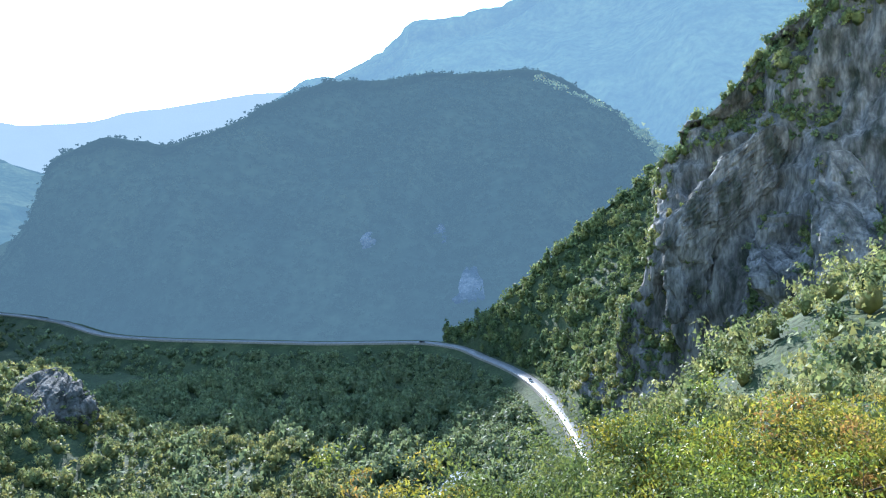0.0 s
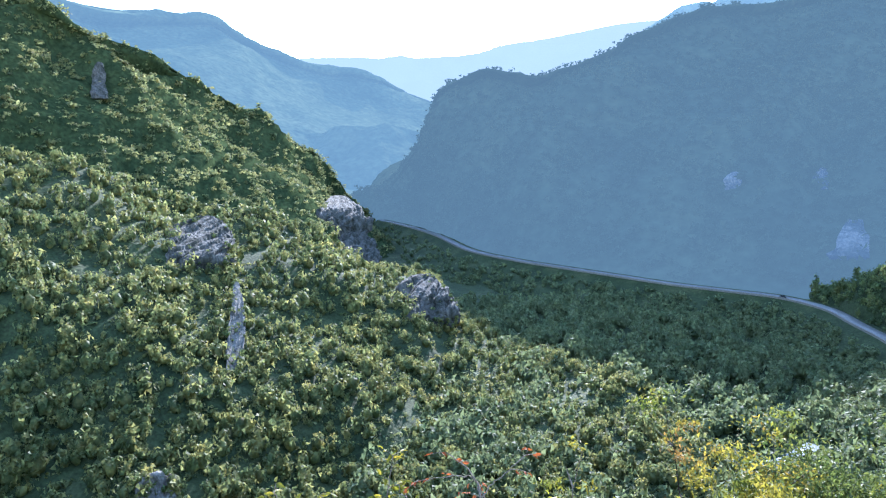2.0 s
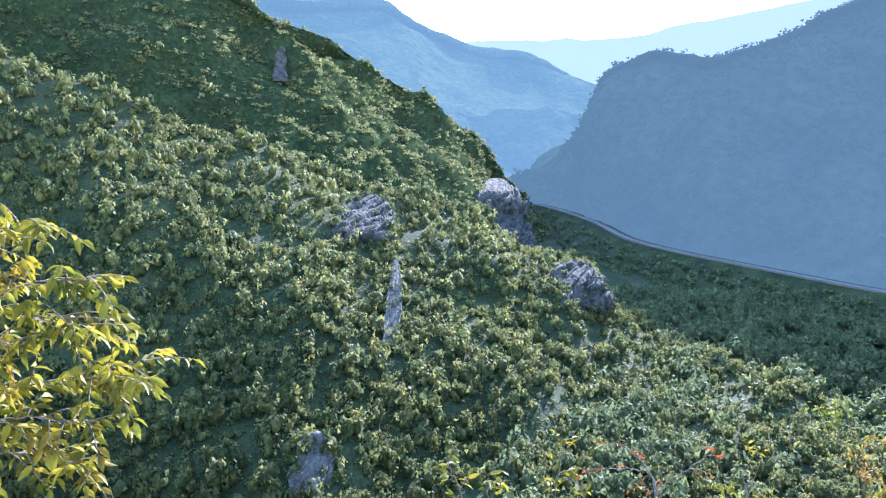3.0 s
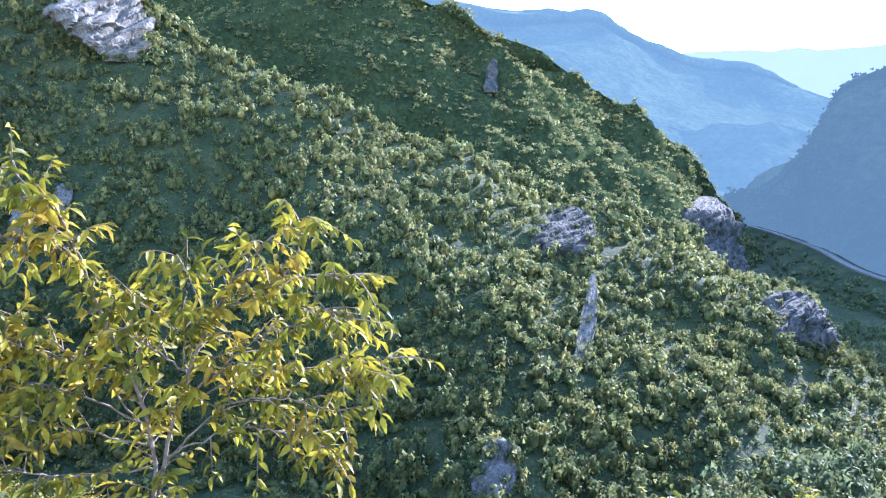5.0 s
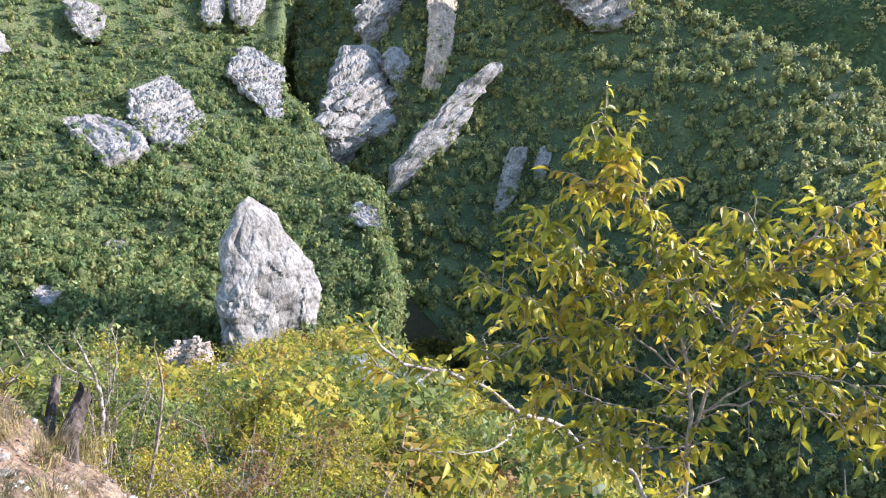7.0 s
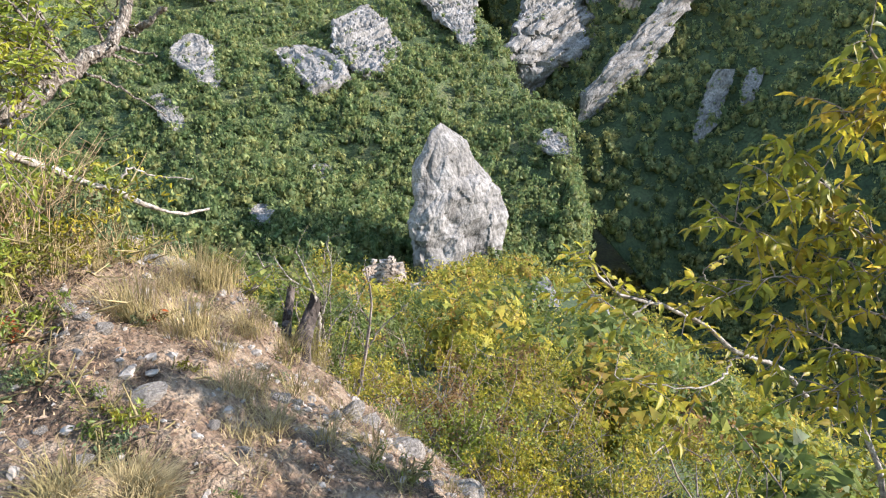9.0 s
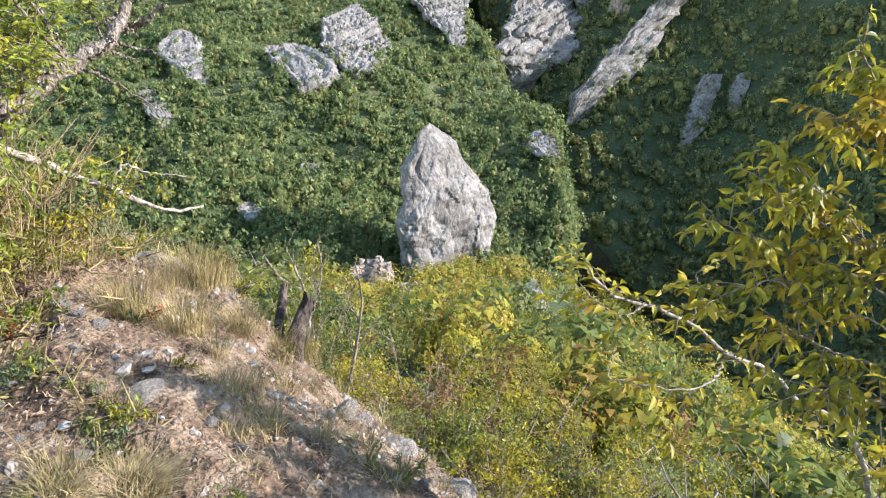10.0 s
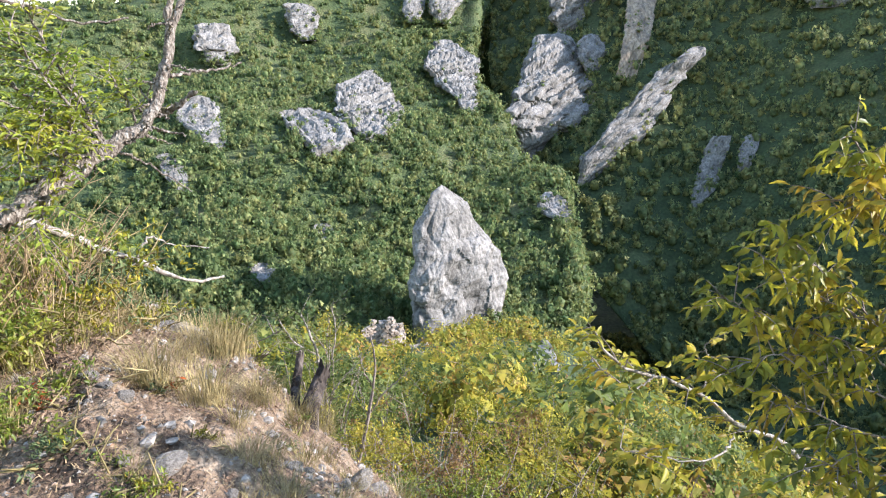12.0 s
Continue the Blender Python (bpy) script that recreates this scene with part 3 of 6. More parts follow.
def wood(name, points, low, high, templates, material, label, seed=0, tall=1.0, category="woodland", parent=None, kind="stuff", sink=0.15):
    q = np.random.default_rng(seed)
    n = len(points)
    s = q.uniform(low, high, n) * q.choice([0.55, 0.8, 1.0, 1.3], n)
    ang = q.uniform(0, 2 * np.pi, n)
    which = q.integers(0, len(templates), n)
    parts = []
    for k, (tv, tf) in enumerate(templates):
        m = which == k
        if not m.any():
            continue
        ca, sa = np.cos(ang[m])[:, None], np.sin(ang[m])[:, None]
        x = tv[None, :, 0] * ca - tv[None, :, 1] * sa
        y = tv[None, :, 0] * sa + tv[None, :, 1] * ca
        z = np.broadcast_to(tv[None, :, 2] * tall, x.shape)
        v = np.stack([x, y, z], -1) * s[m][:, None, None]
        v = v + (points[m] - np.array((0, 0, 1)) * (s[m] * sink)[:, None])[:, None, :]
        f = tf[None] + (np.arange(m.sum()) * len(tv))[:, None, None]
        parts.append((v.reshape(-1, 3), f.reshape(-1, 3)))
    v, f = joined(parts)
    return mesh_thing(name, v, f, material, label, category, kind, parent=parent)


MID = [crown_template(46, 0.27, 100 + k) for k in range(6)]
LOW = [crown_template(30, 0.34, 120 + k) for k in range(5)]
TINY = [crown_template(15, 0.68, 130 + k, core=False) for k in range(5)]
LUSH = [crown_template(56, 0.32, 190 + k) for k in range(5)]
RICH = [crown_template(210, 0.13, 140 + k) for k in range(5)]
SCRUB = [crown_template(46, 0.27, 200 + k) for k in range(7)]
LEDGE_TREE = [crown_template(72, 0.25, 220 + k) for k in range(5)]
PINE = [crown_template(70, 0.4, 160 + k, 1.0, False, 4) for k in range(4)]


def patchy(size, cut, seed, soft=0.35):
    return lambda p, r: fbm(p / size, 3, seed) + (r - 0.5) * 2 * soft > cut


wood("woodland", scatter(hill_e, 2300, lambda p, r: np.min(np.linalg.norm(p[:, None, :2] - line[None, ::2, :2], axis=2), axis=1) > 5.5, 4, 0.25, 0.98), 2.0, 3.3, PINE[:1] + LUSH[:4], LEAF_PINE, "pines and broadleaf trees on the spur above the road", 4, 1.25)
wood("woodland", scatter(cliff, 3000, patchy(24, 0.05, 65), 5, 0.45, 0.97), 1.3, 2.6, LUSH, LEAF_PINE, "bushes and pines rooted on the ledges of the cliff", 5, 1.2)
wood("woodland", scatter(cliff, 460, None, 8, 0.2, 0.46), 2.0, 3.2, LEDGE_TREE, LEAF_PINE, "pines crowning the cliff edge", 8, 1.3)
wood("woodland", scatter(cliff, 760, lambda p, r: np.degrees(np.arctan2(-p[:, 0], p[:, 1])) > -14.5, 9, 0.45, 0.97), 2.2, 3.4, LEDGE_TREE, LEAF_WOOD, "sunlit trees on the spur beside the cliff", 9, 1.4)
# canopy emits the same painted haze as the slope below it
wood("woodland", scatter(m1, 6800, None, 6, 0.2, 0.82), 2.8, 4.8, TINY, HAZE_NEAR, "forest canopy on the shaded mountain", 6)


# crest line kept bright by its leaf colour and glow
wood("woodland", np.concatenate([scatter(g, 420, None, 75 + k, 0.22, 0.62) for k, g in enumerate(SPUR_CRESTS)]), 3.0, 6.5, TINY, LEAF_HAZE, "brightened, faintly glowing trees along the crests of the far spurs", 76)


def bearing(p):
    return np.degrees(np.arctan2(-p[:, 0], p[:, 1]))


def on_floor(p, r):
    rad, way = np.hypot(p[:, 0], p[:, 1]), np.degrees(np.arctan2(-p[:, 0], p[:, 1]))
    free = np.min(np.linalg.norm(p[:, None, :2] - line[None, ::3, :2], axis=2), axis=1) > 11
    dry = np.min(np.linalg.norm(p[:, None, :2] - water_line[None, ::2, :2], axis=2), axis=1) > 8.5
    return (np.abs(way - 10) < 28) & free & dry & (rad < 520)


wood("woodland", scatter(gx, 27000, on_floor, 7, 0.59, 0.72), 3.2, 5.6, LEDGE_TREE, LEAF_RIVER, "riverside trees filling the valley floor", 7, 1.35)
wood("woodland", scatter(gx, 16000, lambda p, r: (np.abs(bearing(p) - 76) < 22) & (np.hypot(p[:, 0], p[:, 1]) < 340), 17, 0.58, 0.68), 2.2, 3.6, LOW, LEAF_WOOD, "dark trees in the bottom of the gorge", 17, 1.1)
wood("woodland", scatter(bank.transpose(1, 0, 2), 5200, lambda p, r: (np.min(np.linalg.norm(p[:, None, :2] - line[None, ::2, :2], axis=2), axis=1) > 13) & (p[:, 2] < -112), 10, 0, 1, 3.0), 1.8, 3.6, LOW, LEAF_RIVER, "scrub and young trees on the bank below the road", 10)
FAR_CROWN = [crown_template(28, 0.42, 210 + k, core=False) for k in range(5)]
FINE = [crown_template(440, 0.1, 170 + k) for k in range(5)]
SHRUB = [crown_template(230, 0.1, 180 + k) for k in range(5)]


wood("woodland", scatter(rings, 4600, lambda p, r: (np.hypot(p[:, 0], p[:, 1]) > 27) & ~((np.abs(bearing(p) - 115) < 3.2) & (np.abs(np.hypot(p[:, 0], p[:, 1]) - 60) < 13)) & (np.abs(bearing(p) - 104) < 38) & (np.hypot(p[:, 0], p[:, 1]) < 125), 11, 0.55, 0.88, 0.8), 0.8, 1.7, SHRUB, LEAF_BUSH, "yellow-green autumn scrub on the near ridge", 11)
def below_knoll(p, r):
    return (np.hypot(p[:, 0], p[:, 1]) > 10) & (np.abs(bearing(p) - 104) < 32)


wood("woodland", scatter(rings, 520, below_knoll, 13, 0.5, 0.66), 0.6, 1.3, FINE, LEAF_BUSH, "dense yellow-green autumn bushes below the knoll", 13)
wood("woodland", scatter(rings, 420, below_knoll, 23, 0.5, 0.66), 0.7, 1.5, FINE, LEAF_OLIVE, "dark olive-green bushes below the knoll", 23, 1.15)
wood("woodland", scatter(rings, 160, below_knoll, 24, 0.5, 0.66), 0.5, 1.1, FINE, LEAF_RUST, "rust-brown bushes below the knoll", 24)
wood("woodland", scatter(rings, 30000, lambda p, r: (np.abs(bearing(p) + 15) < 23) & (np.hypot(p[:, 0], p[:, 1]) > 52) & (np.hypot(p[:, 0], p[:, 1]) < 185), 12, 0.6, 0.92)[:760], 1.5, 2.9, RICH, LEAF_WOOD, "broadleaf trees on the near slope above the road", 12, 1.3)


def before_road(p, r):
    return (np.abs(bearing(p) + 17) < 27) & (np.hypot(p[:, 0], p[:, 1]) > 13)


wood("woodland", scatter(rings, 700, before_road, 14, 0.5, 0.7), 0.7, 1.4, SHRUB, LEAF_BUSH, "bushes turning yellow on the slope below the viewpoint", 14, 1.1)
wood("woodland", scatter(rings, 900, before_road, 25, 0.5, 0.7), 0.8, 1.6, SHRUB, LEAF_OLIVE, "olive-green bushes on the slope below the viewpoint", 25, 1.15)
wood("woodland", scatter(rings, 1500, lambda p, r: (np.degrees(np.arctan2(p[:, 2], np.hypot(p[:, 0], p[:, 1]))) < -37) & (np.hypot(p[:, 0], p[:, 1]) > 2.2) & (np.abs(bearing(p)) < 60), 26, 0.12, 0.5), 0.14, 0.3, MID, LEAF_OLIVE, "low undergrowth on the steep slope under the viewpoint", 26)


# ---- crags ----
def reach(g, a, e):
    """How far off a slope is met at bearing a and elevation e; None past its edge."""
    r = np.hypot(g[..., 0], g[..., 1])
    da = (np.degrees(np.arctan2(-g[..., 0], g[..., 1])) - a) * np.cos(np.radians(e))
    de = np.degrees(np.arctan2(g[..., 2], r)) - e
    d = da * da + de * de
    if d.min() > 1.0:
        return None
    return float(r[d < max(0.25, d.min() * 1.5)].min())


def blocks(p, seed):
    """Cell-shaped noise: a value for each block of rock, and the distance to its seam."""
    i = np.floor(p).astype(np.int64)
    d1 = np.full(p.shape[:-1], 9.0)
    d2, val = d1.copy(), np.zeros(p.shape[:-1])
    for dx in (-1, 0, 1):
        for dy in (-1, 0, 1):
            for dz in (-1, 0, 1):
                c = i + (dx, dy, dz)
                o = np.stack([lattice(c, seed + k) for k in (1, 2, 3)], -1) * 0.45 + 0.5
                d = np.linalg.norm(c + o - p, axis=-1)
                near = d < d1
                d2 = np.where(near, d1, np.minimum(d2, d))
                val = np.where(near, lattice(c, seed + 4), val)
                d1 = np.where(near, d, d1)
    return val, d2 - d1


def faceted(g, row_step, ring_step, seed, keep):
    """Breaks a round body into angular faces between uneven knots; keep: the share of the finer relief that stays."""
    q = np.random.default_rng(seed)
    rows, ring = g.shape[:2]
    kr = np.unique(np.r_[0, np.cumsum(q.integers(max(2, row_step // 2), row_step * 2, rows)), rows - 1])
    kr = kr[kr < rows]
    flat = []
    for j in kr:
        kc = np.unique(np.r_[0, np.cumsum(q.integers(max(2, ring_step // 2), ring_step * 2, ring)), ring])
        kc = kc[kc <= ring]
        line_at = np.concatenate([g[j], g[j, :1]])[kc]
        flat.append(np.stack([np.interp(np.arange(ring), kc, line_at[:, k]) for k in range(3)], -1))
    flat = np.array(flat)
    i = np.clip(np.searchsorted(kr, np.arange(rows), side="right") - 1, 0, len(kr) - 2)
    f = ((np.arange(rows) - kr[i]) / (kr[i + 1] - kr[i]))[:, None, None]
    return keep * g + (1 - keep) * (flat[i] * (1 - f) + flat[i + 1] * f)


LEDGES, SPOTS = [], []


def crag(name, at, profile, depth, material, label, slope=None, free=False):
    """A rock body on a slope. at: bearing, distance, foot height; profile: heights with the reach to the left and right of the middle, in metres."""
    a, r, z0 = at
    rows = []
    last = r
    for h, left, right in reversed(profile):
        e = math.degrees(math.atan2(z0 + h, r))
        b = a + math.degrees(math.atan2((left + right) / 2, r))
        got = None if slope is None or free and rows else reach(slope, b, e)
        rr = last if got is None else min(max(got, last), last * 1.25) if rows else got
        last = rr
        if rows and not free:
            rr = rows[0][1] + 0.8 * (rr - rows[0][1])
        k = rr / r
        rows.append((b, rr, math.tan(radians(e)) * rr, (left - right) / 2 * k))
    tall_one = name == "rock_pinnacle"
    n_row = 130 if tall_one else int(np.clip(len(rows) * 13, 40, 96))
    front, rear = (110, 26) if tall_one else (58, 14)
    n_ring = front + rear
    rows = spline([(rows[0][0], rows[0][1], rows[0][2] - rows[0][3] * 0.5, rows[0][3] * 1.05)] + rows, n_row)
    th = np.concatenate([np.linspace(0, np.pi, front, endpoint=False), np.linspace(np.pi, 2 * np.pi, rear, endpoint=False)])
    cx, sx = np.cos(th), np.sin(th)
    cx, sx = np.sign(cx) * np.abs(cx) ** 0.8, np.sign(sx) * np.abs(sx) ** 0.8
    jag = 0.0 if tall_one else 0.04 if name == "cliff_buttress" else 0.13
    span = np.stack([rows[:, 2] / (0.22 * rows[:, 3].max()), np.full(n_row, a), np.full(n_row, 3.1)], 1)
    rows[:, 3] *= 1 + jag * fbm(span, 3, int(a)) * 1.4
    rows[:, 0] += np.degrees(rows[:, 3] / rows[:, 1]) * jag * fbm(span * (0.7, 1, 1), 3, int(a) + 3)
    pts, own = [], []
    for b, rr, z, w in rows:
        c = np.array(Z(b, rr + (0.4 * w if 20 < a < 60 else 0), z))
        along = np.array((-math.cos(radians(b)), -math.sin(radians(b)), 0))
        out = -np.array((-math.sin(radians(b)), math.cos(radians(b)), 0))
        w = max(w, 0.3)
        turn = 0.75 if tall_one else 0.7 if slope is hill_b and a > 90 else 0.4
        pts.append(c + np.outer(cx * w, along) + np.outer(sx * w * depth + cx * w * turn, out) + out * w * (depth * 0.12 + (0 if tall_one else 0.5 * turn)))
        own.append(np.stack([cx * w + rr * radians(b), sx * w * depth, np.full(n_ring, z)], 1))
        SPOTS.append((*(c + out * w * 0.3), w))
    top = pts[-1].mean(axis=0) + (0, 0, 0.4)
    pts += [pts[-1] * 0.5 + top * 0.5 + (0, 0, 0.3), np.repeat(top[None] + (0, 0, 0.35), n_ring, axis=0)]
    own += [own[-1], own[-1]]
    g, own = np.array(pts), np.array(own)
    wide = float(np.max(rows[:, 3]))
    turned = np.concatenate([g[:, -1:], g, g[:, :1]], axis=1)
    way = normals(turned)[:, 1:-1]
    mid = g.mean(axis=1, keepdims=True)
    way = way * np.sign(np.sum(way * (g - mid), axis=-1, keepdims=True) + 1e-9)
    lean = 0.35 * math.sin(a * 1.7)
    q = np.stack([own[..., 0] + lean * own[..., 2], own[..., 1], own[..., 2] * (0.8 if tall_one else 0.45) - (0.6 if tall_one else 0.25) * own[..., 0] * math.cos(a)], -1)
    big, seam = blocks(q / ((0.5 if tall_one else 0.42) * wide), int(a))
    small, seam2 = blocks(q * (1, 1, 1.5) / (0.17 * wide), int(a) + 9)
    fine, seam3 = blocks(g / (0.075 * wide + 0.25), int(a) + 5)
    rough = 0.09 if free else 0.13
    mild = 0.3 if free else 0.28
    n = rough * wide * big + 0.05 * mild * wide * small + 0.018 * mild * wide * fine - 0.06 * mild * wide * (seam < 0.07) - 0.028 * mild * wide * (seam2 < 0.07) + 0.08 * wide * fbm(q / (0.7 * wide), 4, int(a), True)
    if not tall_one:
        n = 0.6 * n - 0.17 * wide * np.exp(-seam / 0.1) - (0.06 if wide > 14 else 0.025) * wide * np.exp(-seam2 / 0.12) + 0.1 * wide * fbm(own / (0.4 * wide, 0.4 * wide, 1.3 * wide), 3 if wide > 14 else 2, int(a) + 2, True)
    if tall_one:
        side, up = own[..., 0] - r * radians(a), own[..., 2] - z0
        n = 0.3 * n - 0.8 * np.exp(-seam / 0.07) - 0.3 * np.exp(-seam2 / 0.1)
        over = up - (15.4 + 0.33 * side)
        n += 0.9 * np.clip(over / 0.4, 0, 1) * np.clip(1 - over / 6, 0, 1) * np.clip((7 - side) / 2, 0, 1) * np.clip((side + 6) / 2, 0, 1)
        facet, _ = blocks(q / 5.5, 31)
        n += 0.9 * facet + 0.7 * fbm(own / 5, 3, 8, True)
        for u0, u1, z1, z2, deep in ((3.1, 6.2, 30, 19, 1.6), (0.9, 4.4, 25, 18, 1.0), (8.6, 7.4, 15, 4, 1.2), (-6.0, -2.5, 9, 10.5, 0.9)):
            f = np.clip((up - z1) / (z2 - z1), 0, 1)
            n -= deep * np.exp(-((side - u0 - (u1 - u0) * f) ** 2 + (up - z1 - (z2 - z1) * f) ** 2) / 1.3)
        n += 0.16 * fbm(g / 1.6, 4, 5)
    local = np.append(rows[:, 3], [0, 0]) / wide
    g = g + way * (np.clip(n, -0.5 * wide, 0.28 * wide) * np.clip(local * 1.3, 0, 1)[:, None])[..., None]
    g = faceted(g, 6 if tall_one else 5, 5 if tall_one else 4, abs(int(a * 7)), 0.6 if wide > 14 else 0.35)
    pick = np.random.default_rng(abs(int(a * 10)))
    if slope is not rings and slope is not m1 and slope is not hill_b2:
        face = (g + way * 0.5)[:-2, 4:front - 4].reshape(-1, 3)
        LEDGES.extend(face[pick.choice(len(face), 0 if free else 24)])
        edge = np.concatenate([g[:-4, :4].reshape(-1, 3), g[:-4, front - 4:front].reshape(-1, 3)])
        LEDGES.extend(edge[pick.choice(len(edge), 0 if free else 24)])
        LEDGES.extend((g + way * 0.6)[2:9, :front].reshape(-1, 3)[pick.choice(7 * front, 30)])
        if tall_one:
            LEDGES.extend((g + way * 1.6)[4:22, :front].reshape(-1, 3)[pick.choice(18 * front, 70)])
    if wide * (rows[-1, 2] - rows[0, 2]) < 260:
        return mesh_thing(name, g.reshape(-1, 3), grid_faces(len(g), n_ring, True), material, label, "rock", smooth=False, group="limestone outcrops")
    thing = empty(name, label, "rock", "limestone outcrops")
    cuts = np.linspace(0, len(g) - 1, 4).astype(int)
    for lo, hi, piece in zip(cuts[:-1], cuts[1:], ("rock_foot", "rock_wall", "rock_peak")):
        mesh_thing(piece, g[lo:hi + 1].reshape(-1, 3), grid_faces(hi + 1 - lo, n_ring, True), material, smooth=False, parent=thing)
    return thing


crag("rock_pinnacle", (109.1, 166, -60.3), [(33.8, 4.8, 2.7), (31.5, 6.9, 0.5), (28.9, 8.3, -2.2), (25.7, 10.2, -4.0), (22.5, 9.9, -5.3), (19.3, 9.6, -8.1), (17.0, 10.7, -9.4), (13.7, 11.1, -10.1), (10.4, 10.9, -11.0), (7.9, 10.6, -11.0), (5.0, 10.2, -10.8), (2.5, 9.8, -10.5), (0.0, 9.5, -10.5)], 0.6, ROCK, "pale grey limestone pinnacle rising from green scrub", hill_c, True)
crag("rock_outcrop", (115.9, 292, -23.2), [(23.7, 1.5, -3.1), (17.6, 9.7, -6.6), (11.5, 13.3, -10.2), (5.4, 11.7, -13.3), (0.0, 5.6, -8.7)], 0.6, ROCK, "jagged grey limestone outcrop in hillside scrub", hill_c)
crag("rock_outcrop", (120.0, 280, -31.7), [(18.9, 13.0, -1.2), (13.1, 12.5, -13.4), (5.9, 3.7, -11.9), (0.0, 1.8, -4.6)], 0.35, ROCK, "low broken limestone ledge among bushes", hill_c)
crag("rock_outcrop", (120.5, 420, 19.1), [(17.3, 8.7, -3.8), (10.7, 8.7, -8.9), (4.0, 6.5, -7.4), (0.0, 2.1, -6.0)], 0.6, ROCK, "small square limestone block high on the hillside", hill_c)
crag("rock_outcrop", (112.1, 470, 30.8), [(30.2, 1.9, -3.0), (11.1, 6.0, -6.3), (0.0, 4.4, -3.0)], 0.6, ROCK, "pair of pale rock teeth high above the gorge", hill_c)
crag("rock_outcrop", (109.7, 470, 30.4), [(31.9, 6.4, -14.9), (12.0, 10.5, -8.3), (0.0, 7.2, -1.0)], 0.6, ROCK, "pale rock tooth high above the gorge", hill_c)
crag("rock_outcrop", (109.0, 365, -20.4), [(34.4, 9.0, 2.0), (25.5, 14.8, -7.5), (17.5, 11.0, -10.7), (9.6, 3.9, -10.1), (0.0, -3.7, -8.8)], 0.4, ROCK, "weathered limestone rib beside the gully", hill_c)
crag("rock_outcrop", (100.0, 455, 19.9), [(45.3, 5.3, -21.8), (26.4, 10.0, -13.8), (10.0, 13.2, -5.9), (0.0, 10.8, 2.1)], 0.6, ROCK, "tall ribbed limestone tower over the gully", hill_b)
crag("rock_outcrop", (102.2, 415, -48.8), [(66, 6.5, -10), (51.6, 11.5, -27), (39.3, 14.0, -30), (27.0, 17.3, -28), (14.6, 17.3, -20), (0.0, 18.8, 4)], 0.55, ROCK, "broad limestone buttress split by grassy ledges", hill_b)
crag("rock_outcrop", (98.7, 440, -3.8), [(21.5, 9.3, -6.0), (6.9, 5.5, -7.6), (0.0, 1.7, -2.9)], 0.6, ROCK, "narrow limestone rib with green ledges", hill_b)
crag("rock_outcrop", (95.5, 430, -4.5), [(69.5, 3.0, -6.8), (48.2, 5.3, -9.8), (33.1, 6.0, -8.3), (17.3, 7.5, -6.8), (0.0, 10.5, -0.8)], 0.6, ROCK_WARM, "ochre-stained vertical limestone spire", hill_b)
crag("rock_outcrop", (94.7, 360, -56.4), [(63.9, -20.1, -25.1), (58.3, -10.6, -23.9), (52.6, -3.7, -19.5), (45.7, 0.0, -13.2), (38.8, 6.9, -10.0), (32.1, 13.2, -5.6), (25.2, 20.8, -1.2), (16.6, 25.8, 8.2), (0.0, 31.5, 26.5)], 0.35, ROCK, "long diagonal limestone fin catching the sun", hill_b)
crag("rock_outcrop", (83.5, 405, 28.7), [(40.9, 12, -10), (25.0, 21, -16), (14.6, 24, -18), (6.8, 17, -17), (0.0, 4, -13)], 0.4, ROCK, "grey cliff band crowning the wooded spur", hill_b)
crag("rock_outcrop", (89.9, 292, -53.6), [(27.0, -0.4, -7.1), (18.3, 2.6, -5.5), (7.9, 5.2, -2.5), (0.0, 5.7, 2.1)], 0.35, ROCK, "dark shaded rock rib in the gorge", hill_b)
crag("rock_outcrop", (87.3, 295, -41.2), [(15.4, 1.5, -5.1), (8.1, 3.6, -2.6), (0.0, 3.1, -0.5)], 0.35, ROCK, "dark shaded rock rib in the gorge", hill_b)
crag("rock_outcrop", (101.2, 228, -47.4), [(8.9, 5.1, -0.1), (4.3, 5.9, -4.0), (0.0, -0.9, -6.0)], 0.4, ROCK, "tilted grey limestone slab in scrub", hill_c)
crag("rock_outcrop", (128.1, 290, -25.6), [(18.0, 5.3, -1.8), (11.2, 9.8, -4.9), (4.6, 4.7, -6.9), (0.0, 0.7, -6.9)], 0.5, ROCK, "rounded grey limestone knob on the hillside", hill_c)
crag("rock_outcrop", (126.9, 395, 8.6), [(16.2, 9.0, -6.2), (6.6, 10.3, -10.3), (0.0, 4.8, -7.6)], 0.5, ROCK, "grassy-topped limestone knob high on the slope", hill_c)
crag("rock_outcrop", (130.8, 250, -36.9), [(12.4, 4.9, -0.4), (7.8, 3.6, -3.4), (0.0, 0.1, -4.7)], 0.35, ROCK, "low grey rocks half hidden in scrub", hill_c)
crag("rock_outcrop", (119.9, 215, -49.0), [(4.9, 3.8, -1.9), (0.0, 2.6, -4.5)], 0.3, ROCK, "small bare scree patch among bushes", hill_c)
crag("rock_outcrop", (124.9, 190, -52.7), [(4.1, 3.7, -2.2), (0.0, 3.1, -4.6)], 0.3, ROCK, "small pale ledge among bushes", hill_c)
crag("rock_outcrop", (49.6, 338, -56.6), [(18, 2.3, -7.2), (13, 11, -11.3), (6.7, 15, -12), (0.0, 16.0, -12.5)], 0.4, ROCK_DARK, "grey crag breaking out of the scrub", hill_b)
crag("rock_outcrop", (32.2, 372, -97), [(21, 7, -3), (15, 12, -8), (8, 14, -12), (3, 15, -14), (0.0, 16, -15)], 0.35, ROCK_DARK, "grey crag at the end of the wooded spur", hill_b)
